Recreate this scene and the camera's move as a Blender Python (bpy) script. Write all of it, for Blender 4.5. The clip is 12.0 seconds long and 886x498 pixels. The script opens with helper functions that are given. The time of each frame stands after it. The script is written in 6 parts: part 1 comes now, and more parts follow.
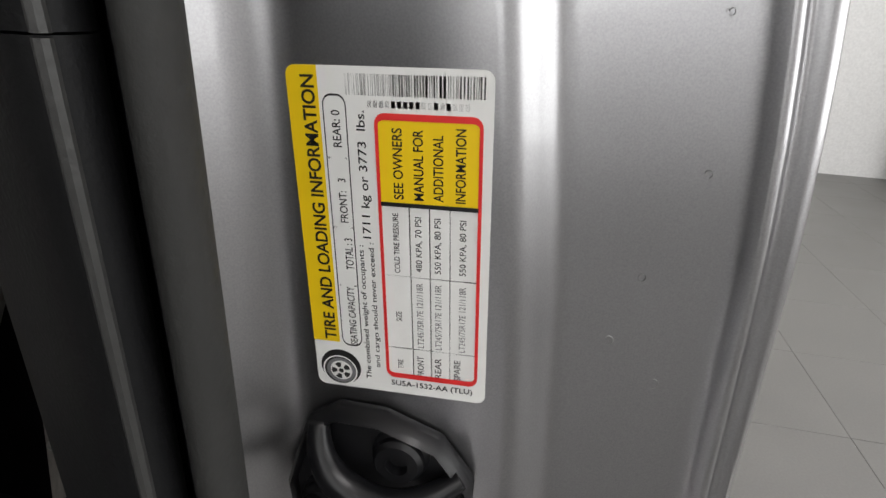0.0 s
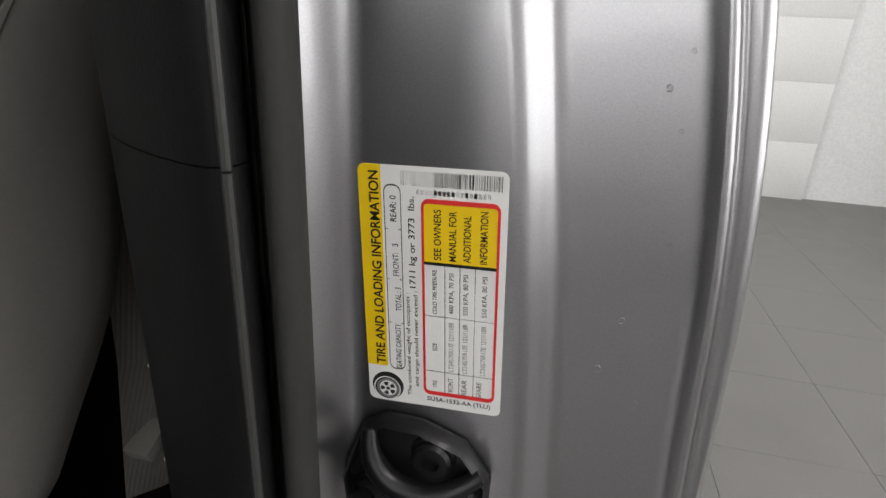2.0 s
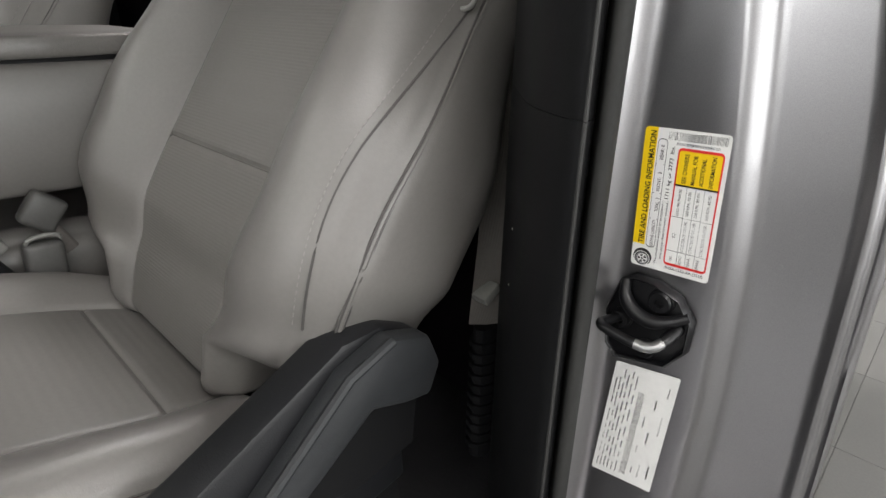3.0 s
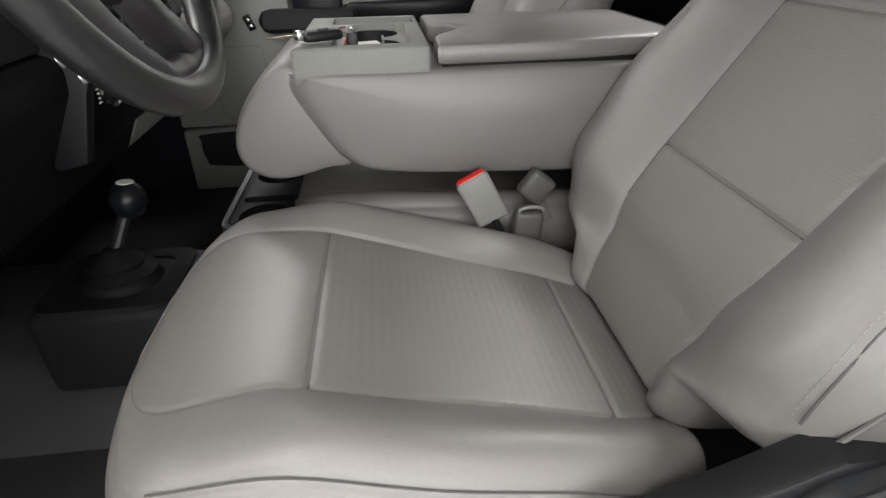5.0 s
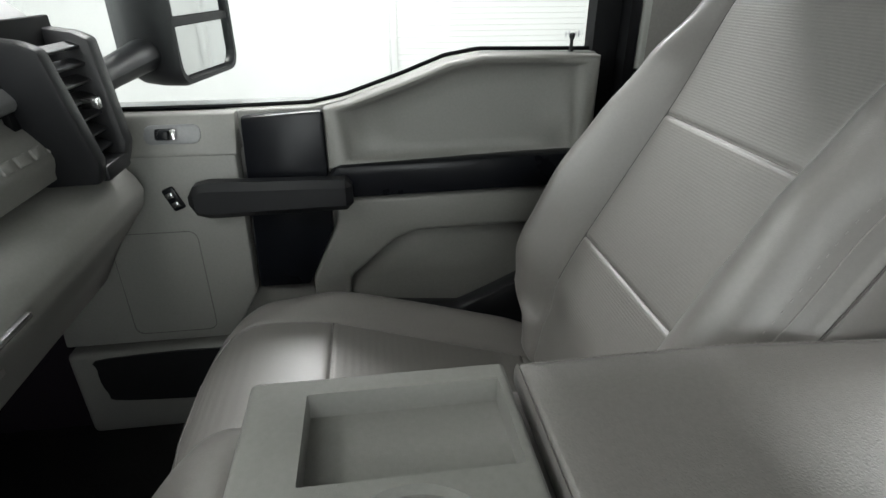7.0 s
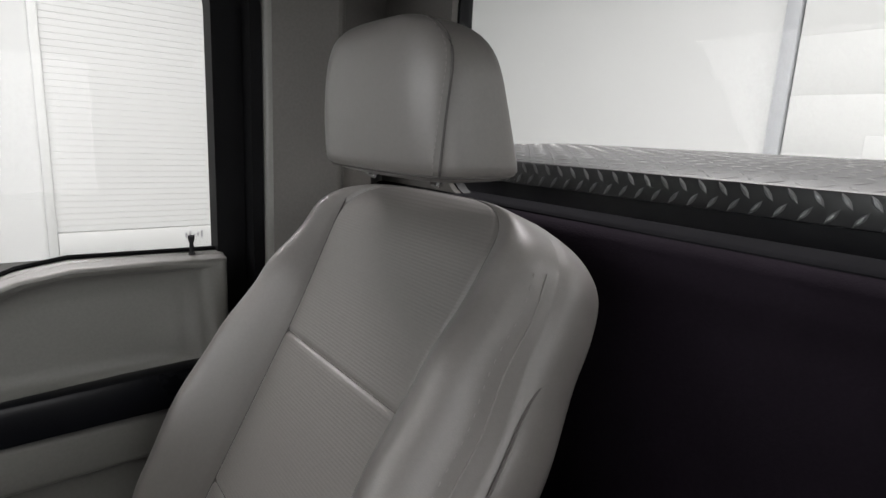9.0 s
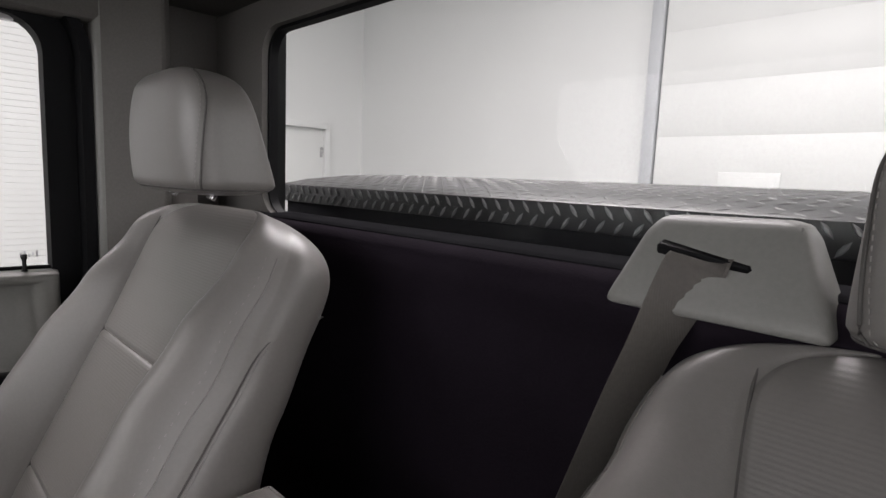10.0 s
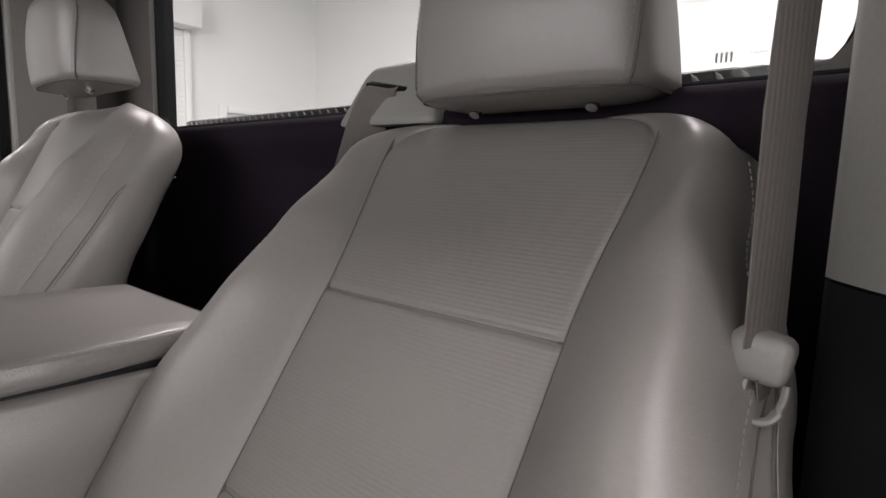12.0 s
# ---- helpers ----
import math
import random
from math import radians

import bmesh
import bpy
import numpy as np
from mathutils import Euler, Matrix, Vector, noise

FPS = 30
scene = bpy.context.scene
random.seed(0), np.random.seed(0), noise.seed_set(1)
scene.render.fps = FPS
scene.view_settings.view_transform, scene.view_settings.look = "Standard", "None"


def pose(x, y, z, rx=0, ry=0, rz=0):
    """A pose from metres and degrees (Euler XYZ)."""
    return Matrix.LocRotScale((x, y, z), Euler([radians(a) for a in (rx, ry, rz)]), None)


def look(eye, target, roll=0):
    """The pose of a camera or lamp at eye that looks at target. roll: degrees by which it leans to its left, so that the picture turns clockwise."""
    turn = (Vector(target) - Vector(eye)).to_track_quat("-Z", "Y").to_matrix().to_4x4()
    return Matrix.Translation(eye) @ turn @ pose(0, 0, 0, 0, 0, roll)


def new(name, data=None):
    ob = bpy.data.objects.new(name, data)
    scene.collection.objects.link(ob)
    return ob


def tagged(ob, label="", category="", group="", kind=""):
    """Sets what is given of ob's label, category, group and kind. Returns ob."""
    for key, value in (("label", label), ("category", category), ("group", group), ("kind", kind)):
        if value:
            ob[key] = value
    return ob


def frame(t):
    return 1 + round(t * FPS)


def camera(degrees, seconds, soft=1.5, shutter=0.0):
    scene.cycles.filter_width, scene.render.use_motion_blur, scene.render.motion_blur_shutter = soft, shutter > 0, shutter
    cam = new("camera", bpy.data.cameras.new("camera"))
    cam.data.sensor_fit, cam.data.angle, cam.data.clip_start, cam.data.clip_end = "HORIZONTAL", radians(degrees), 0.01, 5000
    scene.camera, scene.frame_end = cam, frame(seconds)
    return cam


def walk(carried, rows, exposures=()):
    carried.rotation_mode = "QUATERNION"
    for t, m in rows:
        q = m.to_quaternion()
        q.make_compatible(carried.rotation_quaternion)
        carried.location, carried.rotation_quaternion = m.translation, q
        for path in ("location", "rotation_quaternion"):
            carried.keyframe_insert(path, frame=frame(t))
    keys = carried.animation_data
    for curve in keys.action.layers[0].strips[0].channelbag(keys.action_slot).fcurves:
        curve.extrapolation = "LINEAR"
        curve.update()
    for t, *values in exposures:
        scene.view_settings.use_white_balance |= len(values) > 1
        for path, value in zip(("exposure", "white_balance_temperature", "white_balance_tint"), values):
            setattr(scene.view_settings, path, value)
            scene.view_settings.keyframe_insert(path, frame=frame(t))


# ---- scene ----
cam = camera(78.09, 12.0)
PATH = [
    (0, (-0.9432, 0.0233, 1.4267), (-0.6015, -1.778, 0.6277), 2.81),
    (0.5, (-0.9409, 0.0191, 1.4266), (-0.6134, -1.8163, 0.7025), 2.80),
    (1, (-0.9397, 0.0201, 1.4296), (-0.6241, -1.8246, 0.7243), 2.82),
    (1.5, (-0.9408, 0.0274, 1.4356), (-0.6347, -1.8215, 0.7371), 2.92),
    (2, (-0.9472, 0.0643, 1.4536), (-0.5318, -1.7541, 0.7318), 2.84),
    (2.5, (-0.9778, 0.1468, 1.4785), (-0.2339, -1.5342, 0.6907), 2.17),
    (3, (-1.0248, 0.2297, 1.4812), (0.2403, -1.0849, 0.6617), 0.70),
    (3.5, (-1.1148, 0.2862, 1.4925), (0.5232, -0.4545, 0.6159), -1.18),
    (3.7, (-1.1448, 0.2907, 1.4987), (0.5529, -0.2752, 0.6056), -1.97),
    (5.3, (-0.8414, 0.3519, 1.587), (0.8852, 0.1921, 0.5903), -1.14),
    (5.5, (-0.7573, 0.3619, 1.5969), (0.972, 0.2075, 0.604), -1.11),
    (6, (-0.5395, 0.3717, 1.628), (1.1929, 0.2091, 0.6419), -1.31),
    (6.5, (-0.3254, 0.3711, 1.6881), (1.4209, 0.1824, 0.7317), -0.09),
    (6.7, (-0.2542, 0.3684, 1.7), (1.5139, 0.1749, 0.7854), -0.13),
    (8.3, (-0.0102, 0.2715, 1.7397), (1.6754, -0.4688, 0.958), 1.23),
    (8.5, (-0.016, 0.2507, 1.7557), (1.648, -0.637, 1.0902), 2.14),
    (9, (-0.0984, 0.2053, 1.7908), (1.4435, -1.0028, 1.387), 2.93),
    (9.5, (-0.239, 0.1756, 1.8016), (1.1953, -1.188, 1.5129), 2.69),
    (10, (-0.3688, 0.1706, 1.7767), (1.0049, -1.2615, 1.5277), 2.46),
    (10.5, (-0.5161, 0.1613, 1.7759), (0.8273, -1.3013, 1.5392), 2.46),
    (11, (-0.6379, 0.1506, 1.7361), (0.6837, -1.3325, 1.5043), 2.28),
    (11.5, (-0.703, 0.1801, 1.6793), (0.5986, -1.3205, 1.447), 2.13),
    (12, (-0.7386, 0.197, 1.6105), (0.5475, -1.3127, 1.3515), 1.61),
]
EXPOSURES = [(0.0, -1.2, 6700, 10), (1.5, -1.28, 6700, 10), (2.0, -1.3, 6700, 11), (2.5, -1.12, 6700, 11), (3.5, -0.62, 6700, 8), (5.5, -0.42, 6650, 11), (6.5, -0.38, 6450, 4), (8.5, -0.95, 6600, 12), (9.5, -1.06, 6650, 14), (10.5, -1.02, 6700, 18), (11.3, -0.86, 6750, 18), (12.0, -0.66, 6800, 18)]
walk(cam, [(t, look(eye, target, roll)) for t, eye, target, roll in PATH], EXPOSURES)

# ---- world and light: a bright workshop with rows of ceiling tubes ----
world = bpy.data.worlds.new("world")
scene.world = world
world.use_nodes = True
world.node_tree.nodes["Background"].inputs[0].default_value = (0.8, 0.85, 0.9, 1)
world.node_tree.nodes["Background"].inputs[1].default_value = 1.5
CEILING = 5.2
LAMP_POWER = 330.0


def strip_lamp(x, y, share, turn=0.0):
    data = bpy.data.lights.new("tube_light", "AREA")
    data.shape, data.size, data.size_y = "RECTANGLE", 0.9, 2.6
    data.energy, data.color = LAMP_POWER * share, (1.0, 0.975, 1.0)
    ob = new("tube_light", data)
    ob.matrix_world = pose(x, y, CEILING - 0.16, 0, 0, turn)
    return ob


LAMPS = [(-4.0, -3.2, 0.45, 0), (-3.6, 1.2, 0.5, 0), (4.4, 0.8, 1.5, 0), (1.6, -2.6, 1.3, 90), (-1.6, 4.6, 0.25, 90), (1.8, 4.6, 0.3, 90)]
for lx, ly, ls, turn in LAMPS:
    strip_lamp(lx, ly, ls, turn)
# fill light from unseen windows added ahead of the truck and along its open side
XL, XR, YB, YF = -5.2, 8.3, -6.45, 6.4
WX0, WX1, WZ0, WZ1 = -4.4, 4.4, 1.7, 4.1
WY0, WY1 = -3.0, 1.6


def window_fill(width, height, power, at, turn):
    data = bpy.data.lights.new("window_fill_light", "AREA")
    data.shape, data.size, data.size_y = "RECTANGLE", width, height
    data.energy, data.color = power, (0.97, 0.985, 1.0)
    new("window_fill_light", data).matrix_world = at @ pose(0, 0, 0, -90, 0, 0) if not turn else at @ pose(0, 0, 0, 0, 0, turn) @ pose(0, 0, 0, -90, 0, 0)


window_fill(WX1 - WX0 - 0.1, WZ1 - WZ0 - 0.1, 440.0, pose((WX0 + WX1) / 2, YF + 0.02, (WZ0 + WZ1) / 2), 0)
# added side fill, placed for the jamb's bright bands and the driver's side
window_fill(WY1 - WY0 - 0.1, 2.7, 290.0, pose(XL - 0.02, (WY0 + WY1) / 2, 2.35), 90)


# ---- materials ----
def material(name, color, rough=0.5, metal=0.0, spread=0.12, scale=6.0, grain=0.0, grain_scale=600.0, grain_kind="noise",
             rib=0.0, rib_scale=70.0, rib_axis="Z", coat=0.0, fine=0.06, rough_spread=0.08, spec=0.5):
    m = bpy.data.materials.new(name)
    m.use_nodes = True
    t = m.node_tree
    p = t.nodes["Principled BSDF"]
    at = t.nodes.new("ShaderNodeTexCoord")
    big = t.nodes.new("ShaderNodeTexNoise")
    big.inputs["Scale"].default_value, big.inputs["Detail"].default_value = scale, 4
    small = t.nodes.new("ShaderNodeTexNoise")
    small.inputs["Scale"].default_value, small.inputs["Detail"].default_value = scale * 40, 2
    for n in (big, small):
        t.links.new(at.outputs["Object"], n.inputs["Vector"])
    ramp = t.nodes.new("ShaderNodeMapRange")
    ramp.inputs["To Min"].default_value, ramp.inputs["To Max"].default_value = 1 - spread, 1 + spread
    ramp.inputs["From Min"].default_value, ramp.inputs["From Max"].default_value = 0.15, 0.85
    t.links.new(big.outputs["Fac"], ramp.inputs["Value"])
    ramp2 = t.nodes.new("ShaderNodeMapRange")
    ramp2.inputs["To Min"].default_value, ramp2.inputs["To Max"].default_value = 1 - fine, 1 + fine
    ramp2.inputs["From Min"].default_value, ramp2.inputs["From Max"].default_value = 0.3, 0.7
    t.links.new(small.outputs["Fac"], ramp2.inputs["Value"])
    times = t.nodes.new("ShaderNodeMath")
    times.operation = "MULTIPLY"
    t.links.new(ramp.outputs[0], times.inputs[0])
    t.links.new(ramp2.outputs[0], times.inputs[1])
    tint = t.nodes.new("ShaderNodeVectorMath")
    tint.operation = "SCALE"
    tint.inputs[0].default_value = color
    t.links.new(times.outputs[0], tint.inputs["Scale"])
    t.links.new(tint.outputs[0], p.inputs["Base Color"])
    r = t.nodes.new("ShaderNodeMapRange")
    r.inputs["To Min"].default_value, r.inputs["To Max"].default_value = rough - rough_spread, rough + rough_spread
    r.inputs["From Min"].default_value, r.inputs["From Max"].default_value = 0.1, 0.9
    t.links.new(big.outputs["Fac"], r.inputs["Value"])
    t.links.new(r.outputs[0], p.inputs["Roughness"])
    p.inputs["Metallic"].default_value = metal
    p.inputs["Specular IOR Level"].default_value = spec
    p.inputs["Coat Weight"].default_value = coat
    p.inputs["Coat Roughness"].default_value = 0.06
    last = None
    if grain:
        if grain_kind == "leather":
            g = t.nodes.new("ShaderNodeTexVoronoi")
            g.feature = "DISTANCE_TO_EDGE"
            g.inputs["Scale"].default_value = grain_scale
            out = g.outputs["Distance"]
        else:
            g = t.nodes.new("ShaderNodeTexNoise")
            g.inputs["Scale"].default_value, g.inputs["Detail"].default_value = grain_scale, 3
            out = g.outputs["Fac"]
        t.links.new(at.outputs["Object"], g.inputs["Vector"])
        last = t.nodes.new("ShaderNodeBump")
        last.inputs["Strength"].default_value, last.inputs["Distance"].default_value = grain, 0.0006
        t.links.new(out, last.inputs["Height"])
    if rib:
        w = t.nodes.new("ShaderNodeTexWave")
        w.bands_direction = rib_axis
        w.inputs["Scale"].default_value, w.inputs["Distortion"].default_value = rib_scale, 0.0
        t.links.new(at.outputs["Object"], w.inputs["Vector"])
        b = t.nodes.new("ShaderNodeBump")
        b.inputs["Strength"].default_value, b.inputs["Distance"].default_value = rib, 0.0008
        t.links.new(w.outputs["Fac"], b.inputs["Height"])
        if last:
            t.links.new(last.outputs[0], b.inputs["Normal"])
        last = b
    if last:
        t.links.new(last.outputs[0], p.inputs["Normal"])
    return m


def glass_material(name, tint=(1, 1, 1), gloss=0.06):
    m = bpy.data.materials.new(name)
    m.use_nodes = True
    t = m.node_tree
    t.nodes.clear()
    out = t.nodes.new("ShaderNodeOutputMaterial")
    mix = t.nodes.new("ShaderNodeMixShader")
    clear = t.nodes.new("ShaderNodeBsdfTransparent")
    clear.inputs[0].default_value = (*tint, 1)
    shine = t.nodes.new("ShaderNodeBsdfGlossy")
    shine.inputs["Roughness"].default_value = 0.02
    mix.inputs[0].default_value = gloss
    t.links.new(clear.outputs[0], mix.inputs[1])
    t.links.new(shine.outputs[0], mix.inputs[2])
    t.links.new(mix.outputs[0], out.inputs[0])
    return m


def glow_material(name, color, strength):
    m = bpy.data.materials.new(name)
    m.use_nodes = True
    p = m.node_tree.nodes["Principled BSDF"]
    p.inputs["Base Color"].default_value = (*color, 1)
    p.inputs["Emission Color"].default_value = (*color, 1)
    p.inputs["Emission Strength"].default_value = strength
    return m


VINYL = material("grey_vinyl", (0.180, 0.171, 0.162), 0.41, spec=0.75, grain=0.2, grain_scale=420, grain_kind="leather", spread=0.03, fine=0.03, rough_spread=0.03)
VINYL_RIB = material("grey_ribbed_vinyl", (0.172, 0.164, 0.155), 0.42, spec=0.65, grain=0.2, grain_scale=500, grain_kind="leather", rib=0.16, rib_scale=95, spread=0.03, fine=0.03, rough_spread=0.03)
VINYL_LID = material("grained_grey_vinyl", (0.180, 0.171, 0.162), 0.38, spec=0.8, grain=0.5, grain_scale=330, grain_kind="leather", spread=0.04, fine=0.05, rough_spread=0.05)
SEAM = material("seam_and_crease_shade", (0.082, 0.078, 0.074), 0.7, spread=0.05)
THREAD = material("light_thread", (0.26, 0.25, 0.235), 0.65, spread=0.05)
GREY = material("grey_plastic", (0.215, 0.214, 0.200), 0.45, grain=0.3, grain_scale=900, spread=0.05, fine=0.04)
GREY_DARK = material("dark_grey_plastic", (0.028, 0.030, 0.032), 0.45, spec=0.35, grain=0.3, grain_scale=900, spread=0.08)
BLACK = material("black_plastic", (0.010, 0.0105, 0.012), 0.42, spec=0.4, grain=0.35, grain_scale=800, spread=0.12)
BLACK_SHEEN = material("black_gloss_trim", (0.006, 0.0068, 0.009), 0.3, spec=0.22, spread=0.1)
SEAL = material("grey_black_seal", (0.024, 0.024, 0.023), 0.7, spec=0.3, grain=0.3, grain_scale=500, spread=0.15)
TRIM_BLACK = material("satin_black_trim", (0.008, 0.0082, 0.0088), 0.55, spec=0.15, grain=0.25, grain_scale=800, spread=0.12)
LIP = material("trim_edge_highlight", (0.03, 0.03, 0.029), 0.5, spec=0.4, grain=0.4, grain_scale=400, spread=0.2)
RUBBER = material("black_rubber", (0.006, 0.0062, 0.007), 0.6, spec=0.12, grain=0.2, grain_scale=300, spread=0.15)
MAT = material("black_vinyl_floor", (0.034, 0.034, 0.036), 0.5, spec=0.4, grain=1.0, grain_scale=130, spread=0.25)
CARPET = material("black_carpet", (0.017, 0.0134, 0.0185), 0.95, spec=0.03, grain=0.9, grain_scale=350, spread=0.25)
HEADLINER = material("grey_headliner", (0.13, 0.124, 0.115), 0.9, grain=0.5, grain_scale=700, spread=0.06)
SILVER = material("silver_paint", (0.36, 0.355, 0.365), 0.32, metal=1.0, spread=0.015, fine=0.07, scale=45, coat=0.6, rough_spread=0.02, grain=0.05, grain_scale=2600)
SPOT = material("dried_water", (0.36, 0.36, 0.36), 0.4, metal=0.9, spread=0.1)
STEEL = material("bright_steel", (0.55, 0.55, 0.55), 0.25, metal=1.0, spread=0.06)
DARK_STEEL = material("black_coated_steel", (0.006, 0.006, 0.007), 0.36, spread=0.2, coat=0.1, spec=0.3)
WORN_STEEL = material("scuffed_steel", (0.32, 0.32, 0.32), 0.35, metal=0.9, spread=0.45, scale=90)
PLATE = material("black_diamond_plate", (0.022, 0.022, 0.024), 0.45, spread=0.2, spec=0.5)
WORN_GLINT_PLATE = material("worn_glint_tread_metal", (0.24, 0.24, 0.245), 0.32, metal=0.5, spec=0.7, spread=0.25)
TOP_PLATE = material("paler_tread_plate", (0.075, 0.073, 0.072), 0.5, spec=0.4, spread=0.25)
LEDGE = material("matt_black_ledge", (0.020, 0.020, 0.022), 0.8, spec=0.0, spread=0.15, grain=0.3, grain_scale=700)
WEB = material("grey_webbing", (0.115, 0.106, 0.097), 0.75, rib=0.25, rib_scale=200, rib_axis="X", spread=0.06)
WHITE_LABEL = material("white_label", (0.78, 0.78, 0.76), 0.35, spread=0.02, fine=0.01)
YELLOW = material("yellow_print", (0.85, 0.58, 0.01), 0.35, spread=0.02, fine=0.01)
RED = material("red_print", (0.72, 0.03, 0.03), 0.4, spread=0.03)
GREY_INK = material("faded_grey_ink", (0.16, 0.16, 0.165), 0.5, spread=0.1)
FAINT_PRINT = material("faint_window_print", (0.30, 0.305, 0.31), 0.5, spread=0.1)
INK = material("black_ink", (0.012, 0.012, 0.012), 0.4, spread=0.05)
RED_PLASTIC = material("red_plastic", (0.75, 0.025, 0.015), 0.35, spread=0.05)
DARK_RED = material("dark_red_print", (0.22, 0.02, 0.018), 0.4, spread=0.05)
BLUE_PRINT = material("blue_print", (0.02, 0.08, 0.7), 0.4, spread=0.03)
WHITE_WALL = material("white_wall", (0.70, 0.705, 0.70), 0.7, spread=0.03, scale=1.2, grain=0.1, grain_scale=40)
WHITE_METAL = material("white_painted_metal", (0.70, 0.705, 0.695), 0.45, spread=0.03, scale=2)
CEIL = material("white_ceiling", (0.75, 0.75, 0.74), 0.8, spread=0.04, scale=1)
TILE = material("grey_floor_tile", (0.13, 0.128, 0.122), 0.42, spread=0.12, scale=3, grain=0.2, grain_scale=60)
RAIL = material("grey_rail_paint", (0.45, 0.46, 0.48), 0.5, spread=0.05)
GROUT = material("dark_grout", (0.10, 0.10, 0.095), 0.8)
SWITCH_GREY = material("smooth_grey_bezel", (0.20, 0.205, 0.21), 0.35, spread=0.04)
DASH = material("dark_dash_skin", (0.19, 0.194, 0.195), 0.36, spec=1.0, grain=0.4, grain_scale=700, spread=0.08)
WHEEL = material("black_wheel_leather", (0.017, 0.0175, 0.018), 0.34, spec=0.9, spread=0.1, grain=0.3, grain_scale=500, grain_kind="leather")
SPOKE = material("dark_spoke_plastic", (0.030, 0.028, 0.030), 0.33, spread=0.06, grain=0.15, grain_scale=900)
BUCKLE = material("dark_buckle_plastic", (0.085, 0.084, 0.08), 0.4, spread=0.06)
TAG_WHITE = material("white_tag", (0.7, 0.7, 0.66), 0.5, spread=0.04)
BRASS = material("key_metal", (0.55, 0.48, 0.36), 0.3, metal=1.0)
GLASS = glass_material("window_glass", (0.97, 0.985, 0.975), 0.007)
MIRROR = material("mirror_glass", (0.85, 0.86, 0.86), 0.03, metal=1.0, spread=0.0, fine=0.0, rough_spread=0.0)
GLOW = glow_material("lamp_diffuser", (1.0, 0.98, 0.95), 6.0)


# ---- mesh helpers ----
def finish(bm, name, mats, smooth=35):
    bmesh.ops.recalc_face_normals(bm, faces=bm.faces)
    me = bpy.data.meshes.new(name)
    bm.to_mesh(me)
    bm.free()
    for f in me.polygons:
        f.use_smooth = True
    me.set_sharp_from_angle(angle=radians(smooth))
    for m in mats if isinstance(mats, (list, tuple)) else [mats]:
        me.materials.append(m)
    return me


def part(name, bm, mats, parent=None, label="", smooth=35):
    ob = new(name, finish(bm, name, mats, smooth))
    if parent:
        ob.parent = parent
        ob.matrix_parent_inverse = parent.matrix_basis.inverted()
    if label:
        ob["label"] = label
    return ob


def thing(name, at, label, category, group="", kind=""):
    ob = new(name)
    ob.empty_display_size = 0.05
    ob.matrix_basis = Matrix.Translation(at)
    return tagged(ob, label, category, group, kind)


def block(bm, lo, hi, r=0.0, seg=2, turn=None):
    """A box between two corners with rounded edges, turned round its middle."""
    made = bmesh.ops.create_cube(bm, size=1)["verts"]
    lo, hi = Vector(lo), Vector(hi)
    mid, size = (lo + hi) / 2, hi - lo
    for v in made:
        v.co = Vector((v.co.x * size.x, v.co.y * size.y, v.co.z * size.z))
    if r:
        edges = list({e for v in made for e in v.link_edges})
        made = bmesh.ops.bevel(bm, geom=edges, offset=r, segments=seg, profile=0.5, affect="EDGES")["verts"]
        made = list({v for v in made} | {v for e in edges if e.is_valid for v in e.verts})
    for v in made:
        v.co = (turn @ v.co if turn else v.co) + mid
    return bm


def box(lo, hi, r=0.0, seg=2, turn=None):
    return block(bmesh.new(), lo, hi, r, seg, turn)


AXES = {"x": (1, 2, 0), "y": (0, 2, 1), "z": (0, 1, 2)}


def prism(poly, axis, a, b, r=0.0, seg=2, bm=None):
    """A polygon in the plane across an axis, drawn out from a to b along it."""
    bm = bm or bmesh.new()
    i, j, k = AXES[axis]
    low, high = [], []
    for p, q in poly:
        for row, d in ((low, a), (high, b)):
            co = [0, 0, 0]
            co[i], co[j], co[k] = p, q, d
            row.append(bm.verts.new(co))
    n = len(poly)
    faces = [bm.faces.new(low), bm.faces.new(high[::-1])]
    for q in range(n):
        faces.append(bm.faces.new((low[q], low[(q + 1) % n], high[(q + 1) % n], high[q])))
    if r:
        bmesh.ops.recalc_face_normals(bm, faces=faces)
        edges = list({e for f in faces for e in f.edges})
        bmesh.ops.bevel(bm, geom=edges, offset=r, segments=seg, profile=0.5, affect="EDGES")
    return bm


def smooth_poly(points, steps=5, closed=True):
    """A rounded line through points."""
    pts = [Vector(p) for p in points]
    n, out = len(pts), []
    for i in range(n if closed else n - 1):
        p0, p1, p2, p3 = (pts[(i + k) % n] if closed else pts[min(max(i + k, 0), n - 1)] for k in (-1, 0, 1, 2))
        for s in range(steps):
            u = s / steps
            out.append(0.5 * ((2 * p1) + (p2 - p0) * u + (2 * p0 - 5 * p1 + 4 * p2 - p3) * u * u + (3 * p1 - p0 - 3 * p2 + p3) * u ** 3))
    if not closed:
        out.append(pts[-1])
    return out


